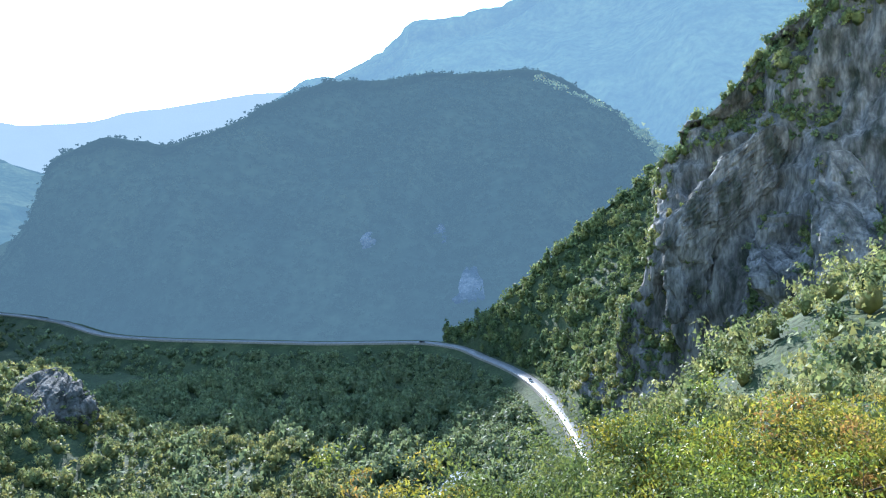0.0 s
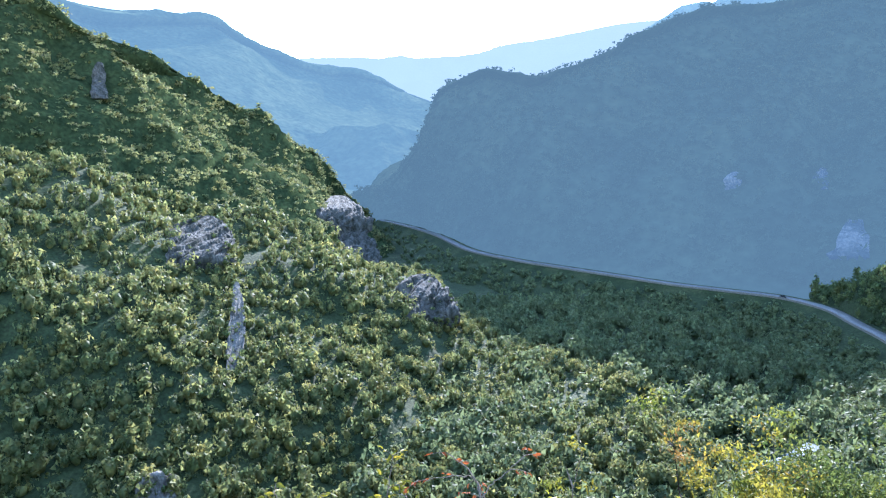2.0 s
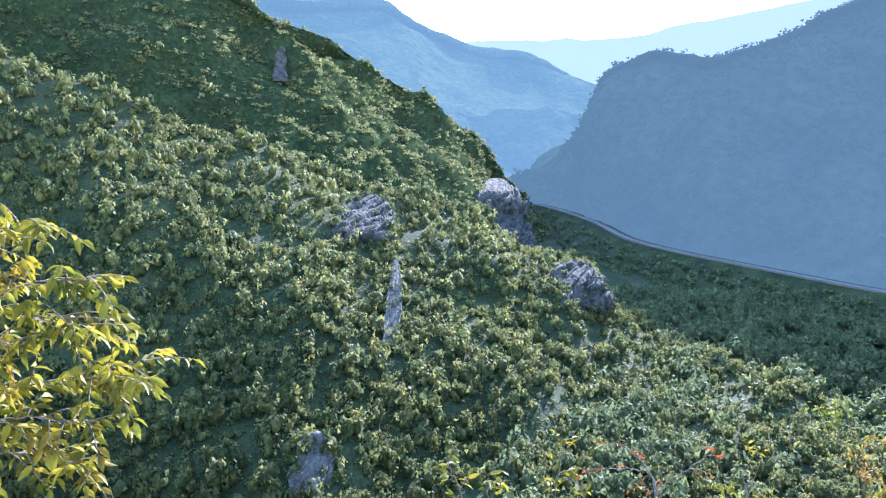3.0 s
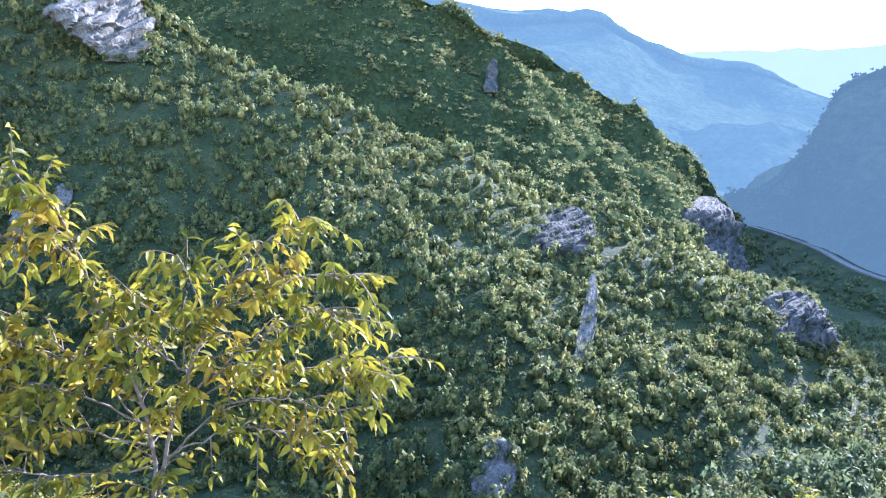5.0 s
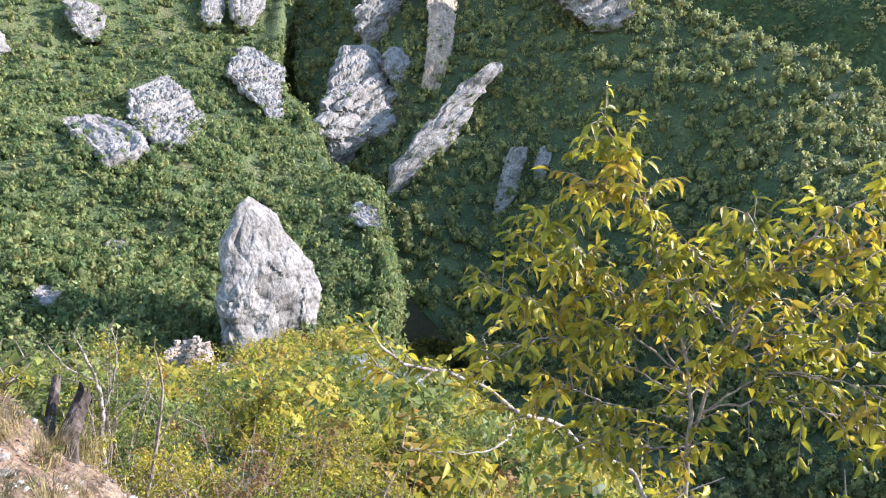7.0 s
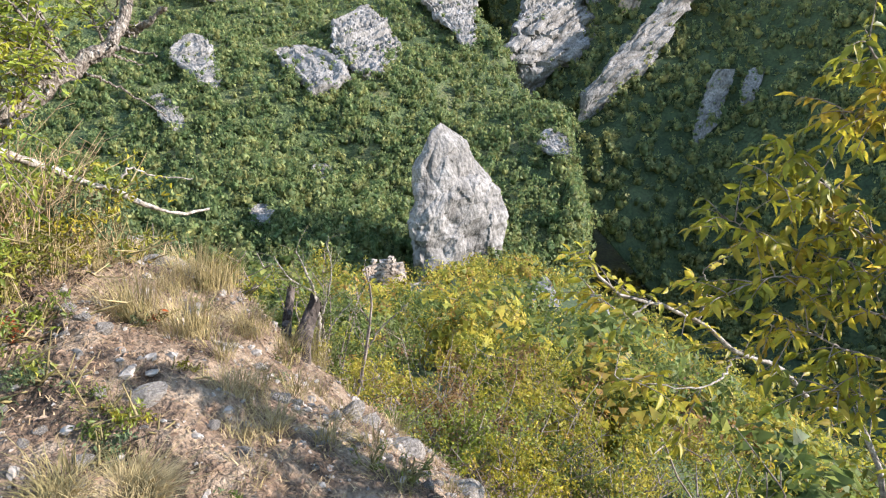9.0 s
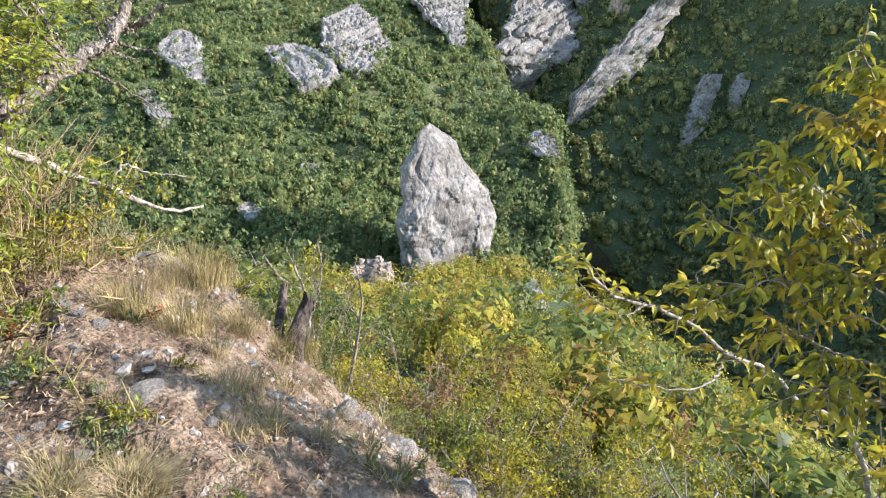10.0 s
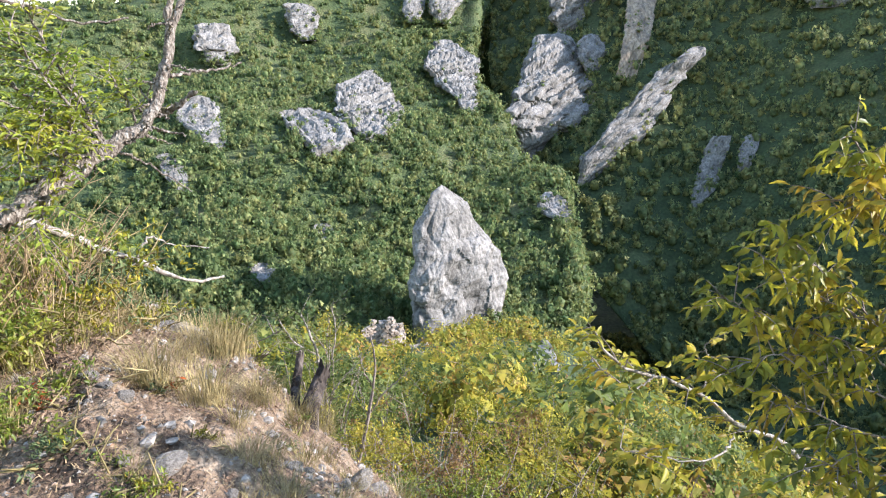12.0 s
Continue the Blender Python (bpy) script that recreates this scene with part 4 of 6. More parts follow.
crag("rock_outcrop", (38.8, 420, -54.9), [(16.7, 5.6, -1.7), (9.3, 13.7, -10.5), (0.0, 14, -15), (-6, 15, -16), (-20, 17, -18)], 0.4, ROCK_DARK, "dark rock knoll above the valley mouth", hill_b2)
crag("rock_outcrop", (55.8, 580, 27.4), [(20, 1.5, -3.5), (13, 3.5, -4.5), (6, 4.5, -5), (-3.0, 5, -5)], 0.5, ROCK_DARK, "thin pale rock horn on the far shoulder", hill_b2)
crag("rock_outcrop", (54.2, 255, -137.6), [(19.2, 4.3, -5.0), (10.5, 7.4, -8.6), (0.0, 10.1, -8.2)], 0.3, ROCK, "bare pale scree patch low in the dark scrub", hill_b)
crag("rock_outcrop", (47.5, 308, -104.3), [(41.0, -0.5, -2.7), (26.6, 1.6, -4.8), (11.6, 3.8, -3.2), (0.0, 4.8, 1.1)], 0.15, ROCK, "narrow bare scree chute between bushes", hill_b)
crag("rock_outcrop", (102.1, 82, -36.4), [(4.0, 1.4, -0.9), (2.0, 2.3, -1.6), (0.0, 0.4, -1.7)], 0.5, ROCK, "broken pale rocks on the near ridge", rings)
crag("rock_outcrop", (97.6, 78, -35.5), [(2.8, 1.4, -0.1), (1.4, 1.1, -1.3), (0.0, 0.0, -1.2)], 0.5, ROCK, "pale boulder at the edge of the near ridge", rings)

crag("cliff_buttress", (-16.1, 322, -84.1), [(103.6, -25.3, -40.0), (86.9, -10.1, -36.0), (63.9, 9.7, -18.6), (47.0, 10.8, -9.6), (29.8, 9.7, -7.3), (15.0, 6.2, -6.1), (0.0, 5.8, -4.8)], 0.55, ROCK_CLIFF, "tall bare limestone buttress at the cliff's edge", cliff)
crag("cliff_buttress", (-23.0, 308, -61.6), [(46.3, 9.0, -2.8), (35.4, 15.1, -4.8), (22.2, 15.2, -6.8), (11.1, 8.0, -6.8), (0.0, 5.0, -4.9)], 0.5, ROCK_CLIFF, "bare grey rock wall between bushy ledges", cliff)
crag("cliff_buttress", (-26.2, 300, -52.7), [(60.1, 9.5, -4.0), (47.7, 9.5, -8.6), (33.3, 9.5, -12.2), (18.9, 9.3, -12.4), (8.4, 6.5, -9.0), (0.0, 4.6, -5.5)], 0.5, ROCK_CLIFF, "pale fluted rock wall under hanging trees", cliff)
# scars whose haze is emitted by HAZE_ROCK
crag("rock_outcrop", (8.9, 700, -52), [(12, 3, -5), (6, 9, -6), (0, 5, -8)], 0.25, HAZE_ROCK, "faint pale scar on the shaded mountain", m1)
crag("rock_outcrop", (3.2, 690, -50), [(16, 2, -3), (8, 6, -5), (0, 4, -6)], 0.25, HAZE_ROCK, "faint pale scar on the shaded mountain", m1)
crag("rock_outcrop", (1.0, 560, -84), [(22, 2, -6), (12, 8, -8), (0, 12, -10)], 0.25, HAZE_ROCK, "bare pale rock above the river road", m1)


def clear(p):
    """Only the places that no crag covers."""
    q = np.array(SPOTS)
    ok = np.ones(len(p), bool)
    for k in range(0, len(q), 64):
        d = np.linalg.norm(p[:, None] - q[None, k:k + 64, :3], axis=2) - q[None, k:k + 64, 3] * 0.5
        ok &= d.min(axis=1) > 0
    return p[ok]


b_spots = clear(scatter(hill_b, 8000, patchy(30, -0.8, 61), 1, 0.2, 0.95, 1.0))
nose = bearing(b_spots) < 37
wood("woodland", b_spots[nose], 1.8, 3.3, LEDGE_TREE, LEAF_WOOD, "sunlit oak and hornbeam trees on the end of the spur", 27, 1.4)
wood("woodland", b_spots[~nose], 2.1, 3.9, MID, LEAF_WOOD, "dense oak and hornbeam scrub on the steep hillside", 1, 1.35)
wood("woodland", clear(scatter(hill_b2, 5200, patchy(40, -0.9, 62), 2, 0.2, 1.0)), 2.2, 4.0, FAR_CROWN, LEAF_FAR, "scrub woodland on the farther shoulder", 2)
c_spots = clear(scatter(hill_c, 10500, lambda p, r: patchy(28, -0.8, 63)(p, r) & (bearing(p) < 142), 3, 0.16, 0.97, 1.3))
wood("woodland", c_spots, 1.3, 2.6, SCRUB, LEAF_GORGE, "green scrub covering the sunny gorge side", 3, 1.4)
UNDER = [crown_template(16, 0.5, 230 + k, 0.5, False) for k in range(5)]
wood("woodland", clear(scatter(hill_c, 6500, lambda p, r: bearing(p) < 142, 33, 0.2, 0.97, 1.3)), 1.3, 2.4, UNDER, LEAF_GORGE, "low undergrowth between the trees of the gorge side", 33, 0.7, sink=0.5)
wood("woodland", clear(scatter(hill_b, 3500, None, 34, 0.2, 0.95, 1.0)), 1.6, 2.8, UNDER, LEAF_WOOD, "low undergrowth between the trees of the steep hillside", 34, 0.7, sink=0.5)
wood("woodland", np.array(LEDGES), 0.6, 1.7, SCRUB, LEAF_GORGE, "small bushes clinging to the limestone outcrops", 21)

# ---- near plants and stones ----
LEAF = np.array([(0, 0, 0), (0.28, 0.17, 0.1), (0.58, 0.165, 0.06), (1, 0, -0.2), (0.28, -0.17, 0.1), (0.58, -0.165, 0.06), (0.45, 0, -0.02)], float)
LEAF_FACES = np.array([(0, 6, 1), (1, 6, 2), (2, 6, 3), (0, 4, 6), (4, 5, 6), (5, 3, 6)])


SMALL_LEAF = np.array([(0, 0, 0), (0.5, 0.22, 0.06), (1, 0, -0.12), (0.5, -0.22, 0.06)], float)
SMALL_FACES = np.array([(0, 2, 1), (0, 3, 2)])


def tube(pts, radii, sides=6):
    """Vertices and faces of a tapering branch."""
    pts = np.asarray(pts, float)
    t = np.gradient(pts, axis=0)
    t /= np.linalg.norm(t, axis=1, keepdims=True) + 1e-9
    u = np.cross(t, (0.31, 0.17, 0.93))
    u /= np.linalg.norm(u, axis=1, keepdims=True) + 1e-9
    v = np.cross(t, u)
    a = np.linspace(0, 2 * np.pi, sides, endpoint=False)
    ring = pts[:, None] + (u[:, None] * np.cos(a)[None, :, None] + v[:, None] * np.sin(a)[None, :, None]) * np.asarray(radii)[:, None, None]
    return ring.reshape(-1, 3), grid_faces(len(pts), sides, True)


def limb(pts, r0, r1, n=16, sides=6, wobble=0.0, seed=0):
    p = spline(pts, n)
    if wobble:
        p[1:-1] += np.random.default_rng(seed).normal(size=(n - 2, 3)) * wobble
    return p, tube(p, np.linspace(r0, r1, n), sides)


def leaf_frames(pos, way, size, seed, droop=0.35, roll=0.7):
    """A leaf for each place: origin and three axes scaled to its length."""
    g = np.random.default_rng(seed)
    way = way + (0, 0, -droop) + g.normal(size=way.shape) * 0.25
    way /= np.linalg.norm(way, axis=1, keepdims=True)
    up = np.array((0, 0, 1.0)) + g.normal(size=way.shape) * roll
    side = np.cross(up, way)
    side /= np.linalg.norm(side, axis=1, keepdims=True) + 1e-9
    return pos, way * size[:, None], side * size[:, None], np.cross(way, side) * size[:, None]


def leaf_mesh(frames, shape=None, faces=None):
    o, x, y, z = frames
    shape, faces = (LEAF, LEAF_FACES) if shape is None else (shape, faces)
    v = o[:, None] + shape[None, :, :1] * x[:, None] + shape[None, :, 1:2] * y[:, None] + shape[None, :, 2:] * z[:, None]
    f = faces[None] + (np.arange(len(o)) * len(shape))[:, None, None]
    return v.reshape(-1, 3), f.reshape(-1, 3)


def spray(limbs, spacing, twig, leaf, seed, start=0.3, per=0.028, lift=0.1, droop=0.35):
    """Twigs along limbs, and leaves set alternately along the twigs."""
    g = np.random.default_rng(seed)
    twigs, pos, way = [], [], []
    for p in limbs:
        seg = np.r_[0, np.cumsum(np.linalg.norm(np.diff(p, axis=0), axis=1))]
        for s0 in np.arange(seg[-1] * start, seg[-1] + spacing, spacing):
            s0 = min(s0, seg[-1])
            c = np.array([np.interp(s0, seg, p[:, k]) for k in range(3)])
            k = min(np.searchsorted(seg, s0), len(p) - 1)
            t = p[k] - p[max(k - 1, 0)]
            t = t / (np.linalg.norm(t) + 1e-9)
            w = g.normal(size=3) * (1, 1, 0.45)
            d = t * 0.75 + w / np.linalg.norm(w) * 0.85 + (0, 0, lift)
            d /= np.linalg.norm(d)
            n = g.uniform(0.5, 1.0) * twig
            q = c + np.linspace(0, 1, 5)[:, None] * d * n + (np.linspace(0, 1, 5) ** 2)[:, None] * np.array((0, 0, -0.25 * n))
            twigs.append(tube(q, np.linspace(0.0032, 0.0012, 5), 3))
            m = max(2, int(n / per))
            for j in range(m):
                f = (j + 0.6) / m
                side = np.cross(d, (0, 0, 1)) * (1 if j % 2 else -1)
                pos.append(q[0] + (q[-1] - q[0]) * f + (0, 0, -0.25 * n * (f * f - f)))
                way.append(d * 0.55 + side * 0.9)
            pos.append(q[-1])
            way.append(d)
    pos, way = np.array(pos), np.array(way)
    size = np.random.default_rng(seed + 1).uniform(0.65, 1.15, len(pos)) * leaf
    return twigs, leaf_frames(pos, way, size, seed + 2, droop)


def leafy(parent, frames, material, singles, name="leaf", small=False):
    """The first leaves as parts of their own, the rest as one part."""
    n = len(frames[0])
    pick = np.zeros(n, bool)
    if singles:
        pick[np.linspace(0, n - 1, min(singles, n)).astype(int)] = True
    if (~pick).any():
        v, f = leaf_mesh([a[~pick] for a in frames], *((SMALL_LEAF, SMALL_FACES) if small else (None, None)))
        mesh_thing("foliage", v, f, material, "", "", "stuff", parent=parent)
    me = raw_mesh(name, LEAF, LEAF_FACES)
    me.materials.append(material)
    for k in np.flatnonzero(pick):
        ob = new(name, me)
        o, x, y, z = (a[k] for a in frames)
        ob.parent = parent
        ob.matrix_basis = Matrix(((x[0], y[0], z[0], o[0]), (x[1], y[1], z[1], o[1]), (x[2], y[2], z[2], o[2]), (0, 0, 0, 1)))


OLD_TREE = [
    [(-1.84, -2.57, -0.57), (-2.03, -2.52, -0.5), (-2.19, -2.48, -0.42), (-2.36, -2.41, -0.33), (-2.5, -2.37, -0.25), (-2.59, -2.37, -0.18), (-2.68, -2.37, -0.03), (-2.75, -2.37, 0.13), (-2.84, -2.33, 0.34)],
    [(-2.73, -2.49, -0.2), (-2.75, -2.39, -0.18), (-2.77, -2.29, -0.11)],
    [(-2.78, -2.44, -0.05), (-2.9, -2.4, -0.03), (-3.01, -2.36, -0.02), (-3.14, -2.3, 0.01)],
    [(-2.65, -2.5, -0.26), (-2.69, -2.41, -0.28), (-2.73, -2.33, -0.3)],
    [(-2.75, -2.5, -0.22), (-2.79, -2.49, -0.08), (-2.84, -2.46, 0.06), (-2.85, -2.46, 0.23), (-2.9, -2.41, 0.35)],
    [(-2.52, -2.56, -0.34), (-2.59, -2.52, -0.38), (-2.68, -2.46, -0.45), (-2.78, -2.37, -0.56)],
    [(-2.36, -2.57, -0.34), (-2.22, -2.63, -0.27), (-2.09, -2.69, -0.2)],
    [(-2.46, -2.54, -0.33), (-2.36, -2.63, -0.21), (-2.26, -2.7, -0.1), (-2.17, -2.75, -0.0)],
    [(-2.22, -2.55, -0.43), (-2.1, -2.58, -0.42), (-1.98, -2.62, -0.36)],
    [(-2.27, -2.78, 0.25), (-2.39, -2.72, 0.23), (-2.52, -2.66, 0.18), (-2.69, -2.53, 0.2)],
    [(-2.64, -2.51, -0.26), (-2.61, -2.52, -0.15), (-2.55, -2.55, -0.03)],
]
LOW_BRANCH = [
    [(-2.29, -3.11, -0.62), (-2.49, -3.1, -0.68), (-2.68, -3.09, -0.77), (-2.88, -3.06, -0.9), (-3.06, -3.03, -1.0), (-3.25, -2.98, -1.13), (-3.43, -2.94, -1.22), (-3.62, -2.9, -1.24)],
    [(-3.2, -3.15, -1.04), (-3.29, -3.13, -0.93), (-3.38, -3.07, -0.99), (-3.54, -2.92, -1.04)],
    [(-3.2, -3.15, -1.04), (-3.16, -3.17, -1.1), (-3.12, -3.18, -1.16)],
]
SAPLING = [
    [(-2.59, 0.6, -1.69), (-2.67, 0.62, -1.47), (-2.75, 0.62, -1.21), (-2.79, 0.57, -1.0), (-2.81, 0.5, -0.79), (-2.82, 0.44, -0.57), (-2.81, 0.37, -0.41), (-2.78, 0.27, -0.29)],
    [(-2.74, 0.63, -1.52), (-2.74, 0.66, -1.3), (-2.74, 0.75, -1.01), (-2.69, 0.84, -0.77), (-2.6, 0.94, -0.6), (-2.5, 1.01, -0.49), (-2.39, 1.06, -0.43)],
    [(-2.79, 0.62, -1.22), (-2.83, 0.48, -1.0), (-2.84, 0.3, -0.82), (-2.82, 0.16, -0.69), (-2.78, 0.09, -0.6)],
    [(-2.87, 0.58, -1.03), (-2.84, 0.35, -0.91), (-2.78, 0.16, -0.79), (-2.71, 0.03, -0.69)],
    [(-2.8, 0.61, -1.19), (-2.81, 0.36, -1.02), (-2.76, 0.11, -0.94), (-2.69, -0.01, -0.87), (-2.62, -0.09, -0.82)],
    [(-2.77, 0.62, -1.26), (-2.75, 0.33, -1.12), (-2.68, 0.11, -1.02), (-2.54, -0.06, -1.06)],
    [(-2.81, 0.44, -0.57), (-2.79, 0.33, -0.52), (-2.76, 0.22, -0.49)],
    [(-2.85, 0.51, -0.8), (-2.8, 0.56, -0.71), (-2.73, 0.61, -0.74)],
    [(-2.75, 0.75, -1.01), (-2.71, 0.74, -0.79), (-2.64, 0.74, -0.65), (-2.57, 0.7, -0.55)],
    [(-2.7, 0.84, -0.77), (-2.57, 0.99, -0.69), (-2.44, 1.11, -0.63), (-2.3, 1.19, -0.61)],
    [(-2.7, 0.84, -0.77), (-2.57, 1.01, -0.74), (-2.42, 1.16, -0.76), (-2.33, 1.14, -0.77)],
    [(-2.72, 0.7, -1.12), (-2.66, 0.93, -0.92), (-2.58, 1.01, -0.84), (-2.5, 1.05, -0.83)],
    [(-2.76, 0.71, -1.14), (-2.68, 0.96, -1.03), (-2.55, 1.18, -1.0), (-2.43, 1.3, -1.0)],
    [(-2.57, 1.18, -1.0), (-2.52, 1.3, -0.99), (-2.47, 1.41, -0.97)],
    [(-2.74, 0.66, -1.3), (-2.66, 0.89, -1.21), (-2.52, 1.06, -1.22), (-2.37, 1.17, -1.26)],
    [(-2.74, 0.66, -1.32), (-2.71, 0.86, -1.14), (-2.61, 1.05, -1.11), (-2.47, 1.21, -1.14)],
    [(-2.73, 0.62, -1.33), (-2.68, 0.38, -1.27), (-2.61, 0.19, -1.18), (-2.52, 0.08, -1.14)],
    [(-2.69, 0.62, -1.42), (-2.62, 0.4, -1.39), (-2.53, 0.26, -1.33)],
    [(-2.81, 0.44, -0.57), (-2.82, 0.37, -0.47), (-2.82, 0.3, -0.37)],
    [(-2.75, 0.75, -1.01), (-2.78, 0.61, -0.88), (-2.76, 0.55, -0.82)],
]
ARCHED = [
    [(-3.42, 0.67, -2.12), (-3.44, 0.37, -1.87), (-3.36, 0.21, -1.69), (-3.25, 0.04, -1.59), (-3.15, -0.13, -1.42), (-3.02, -0.32, -1.3), (-2.87, -0.46, -1.2), (-2.75, -0.54, -1.02)],
    [(-3.15, -0.13, -1.42), (-3.15, -0.11, -1.29), (-3.14, -0.13, -1.19)],
    [(-3.26, 0.04, -1.6), (-3.1, -0.03, -1.65), (-2.96, -0.16, -1.64), (-2.85, -0.43, -1.56)],
    [(-2.91, -0.31, -1.25), (-2.81, -0.39, -1.28), (-2.76, -0.51, -1.18)],
]
STEMS = [
    [(-7.25, -4.49, -4.61), (-7.25, -4.48, -4.1), (-7.27, -4.45, -3.72), (-7.26, -4.47, -3.38), (-7.22, -4.53, -3.12), (-7.17, -4.61, -2.83)],
    [(-7.27, -4.46, -3.8), (-7.34, -4.33, -3.43), (-7.37, -4.27, -3.07), (-7.36, -4.3, -2.75)],
    [(-7.24, -4.49, -4.1), (-7.38, -4.25, -3.74), (-7.49, -4.06, -3.53)],
    [(-7.26, -4.47, -3.38), (-7.12, -4.69, -3.18), (-7.02, -4.83, -2.88)],
]
BARE_STEMS = [
    [(-6.65, -3.72, -4.63), (-6.7, -3.63, -4.13), (-6.73, -3.56, -3.78), (-6.77, -3.5, -3.44), (-6.78, -3.47, -3.1), (-6.76, -3.51, -2.77)],
    [(-6.73, -3.56, -3.78), (-6.83, -3.38, -3.51), (-6.94, -3.13, -3.27)],
    [(-6.77, -3.5, -3.44), (-6.72, -3.59, -3.23), (-6.71, -3.6, -3.03)],
]
STUMP = [
    [(-3.6, -2.37, -2.09), (-3.74, -2.41, -1.97), (-3.88, -2.43, -1.86)],
    [(-3.61, -2.45, -2.09), (-3.74, -2.5, -1.99), (-3.89, -2.53, -1.84)],
]
SPRIGS = [
    [(-2.24, 3.59, -2.57), (-2.3, 3.74, -2.29), (-2.33, 3.86, -2.07)],
    [(-2.46, 3.09, -2.41), (-2.56, 3.16, -2.2), (-2.65, 3.16, -2.08)],
    [(-2.37, 3.28, -2.46), (-2.5, 3.33, -2.26), (-2.52, 3.38, -2.16)],
    [(-2.06, 3.61, -2.51), (-2.11, 3.73, -2.3), (-2.2, 3.73, -2.22)],
]
RED_TWIG = [
    [(-1.82, 3.86, -2.54), (-1.81, 4.03, -2.29), (-1.91, 4.06, -2.15), (-2.05, 4.04, -2.06)],
    [(-1.81, 4.03, -2.29), (-1.75, 4.12, -2.2), (-1.63, 4.24, -2.07), (-1.61, 4.27, -2.03)],
    [(-1.81, 4.03, -2.29), (-1.9, 4.05, -2.18), (-2.16, 3.89, -2.2)],
    [(-1.82, 3.86, -2.54), (-1.76, 4.01, -2.37), (-1.83, 4.06, -2.24)],
]


def woody(name, lines, radii, label, category, bark, leaf_material, spacing, twig, leaf, seed, singles=0, start=0.3, bare=(), per=0.028, droop=0.35):
    thing = empty(name, label, category)
    paths, twig_parts = [], []
    for k, (pts, (r0, r1)) in enumerate(zip(lines, radii)):
        thick = r0 > 0.015
        p, (v, f) = limb(pts, r0, r1, 64 if r0 > 0.03 else 26, 14 if thick else 6, 0.0045 if not thick else 0.0025, seed + k)
        if thick:
            axis = np.repeat(p, 14, axis=0)
            off = v - axis
            v = axis + off * (1 + 0.55 * fbm(v * 26, 3, seed + k) + 0.3 * fbm(v * 70, 2, seed + k, True))[:, None]
        mesh_thing("trunk" if k == 0 else "limb", v, f, bark, parent=thing)
        if k not in bare:
            paths.append(p)
    if paths and leaf:
        twigs, frames = spray(paths, spacing, twig, leaf, seed, start, per, droop=droop)
        v, f = joined(twigs)
        mesh_thing("brushwood", v, f, TWIG, "", "", "stuff", parent=thing)
        leafy(thing, frames, leaf_material, singles)
    return thing


sap = SAPLING[:]
sap[0] = [(-2.8, 0.75, -3.3), (-2.76, 0.7, -2.4)] + sap[0]
woody("young_hornbeam", sap, [(0.012, 0.003)] + [(0.008, 0.0025)] + [(0.0042, 0.0016)] * (len(sap) - 2), "slender young hornbeam with yellowing pointed leaves", "tree", TWIG, LEAF_GOLD, 0.026, 0.19, 0.064, 301, 290, 0.25, (), 0.022, 0.75)
arch = ARCHED[:]
arch[0] = [(-3.3, 0.95, -3.6)] + arch[0]
woody("arching_branch", arch, [(0.014, 0.005), (0.005, 0.002), (0.006, 0.002), (0.005, 0.002)], "arching bare-stemmed branch with drooping yellow-green leaves", "branch", DEADWOOD, LEAF_GOLD, 0.06, 0.22, 0.07, 311, 60, 0.35)
old = OLD_TREE[:]
old += [[old[0][3], tuple(np.array(old[0][3]) + (da, db, dc))] for da, db, dc in ((0.35, -0.2, 0.25), (0.3, -0.1, 0.45), (0.12, -0.2, 0.55), (0.4, -0.05, 0.1), (0.02, -0.15, 0.35), (0.2, -0.1, 0.15))]
old += [[old[0][2], tuple(np.array(old[0][2]) + (da, db, dc))] for da, db, dc in ((0.25, 0.1, -0.15), (0.1, 0.15, 0.12), (0.3, -0.1, 0.3))]
stubs = np.random.default_rng(329)
main = spline(old[0], 60)
for k in range(20):
    at = main[stubs.integers(4, 54)]
    d = stubs.normal(size=3) * (1, 1, 0.6)
    d *= stubs.uniform(0.07, 0.26) / np.linalg.norm(d)
    old.append([tuple(at), tuple(at + d * 0.5 + stubs.normal(size=3) * 0.012), tuple(at + d)])
old[0] = [(-1.3, -3.1, -1.5), (-1.7, -2.85, -0.85)] + old[0]
woody("gnarled_old_tree", old, [(0.042, 0.011), (0.016, 0.009), (0.01, 0.004), (0.009, 0.003), (0.02, 0.01), (0.008, 0.002), (0.01, 0.003), (0.011, 0.004), (0.009, 0.003), (0.008, 0.004), (0.008, 0.003)] + [(0.008, 0.003)] * 9 + [(0.007, 0.002)] * 20, "gnarled leaning tree with lichen-covered bark and dead limbs", "tree", BARK, LEAF_TREE, 0.019, 0.22, 0.04, 321, 150, 0.25, (0, 1, 2, 3, 4, 5, 9) + tuple(range(20, 40)), 0.017)
woody("fallen_branch", LOW_BRANCH, [(0.022, 0.006), (0.008, 0.003), (0.006, 0.003)], "bleached dead branch lying across the knoll", "branch", DEADWOOD, None, 0.1, 0.1, 0, 331)
stems = [[tuple(np.array(STEMS[0][0]) + (0.05, 0.02, -1.3))] + STEMS[0]] + STEMS[1:]
woody("thin_tree", stems, [(0.034, 0.008)] + [(0.014, 0.005)] * 3, "thin pale-stemmed tree with sparse small green leaves", "tree", DEADWOOD, LEAF_OLIVE, 0.06, 0.5, 0.05, 341, 0, 0.2, (), 0.045)
stems = [[tuple(np.array(BARE_STEMS[0][0]) + (0.05, 0.02, -1.5))] + BARE_STEMS[0]] + BARE_STEMS[1:]
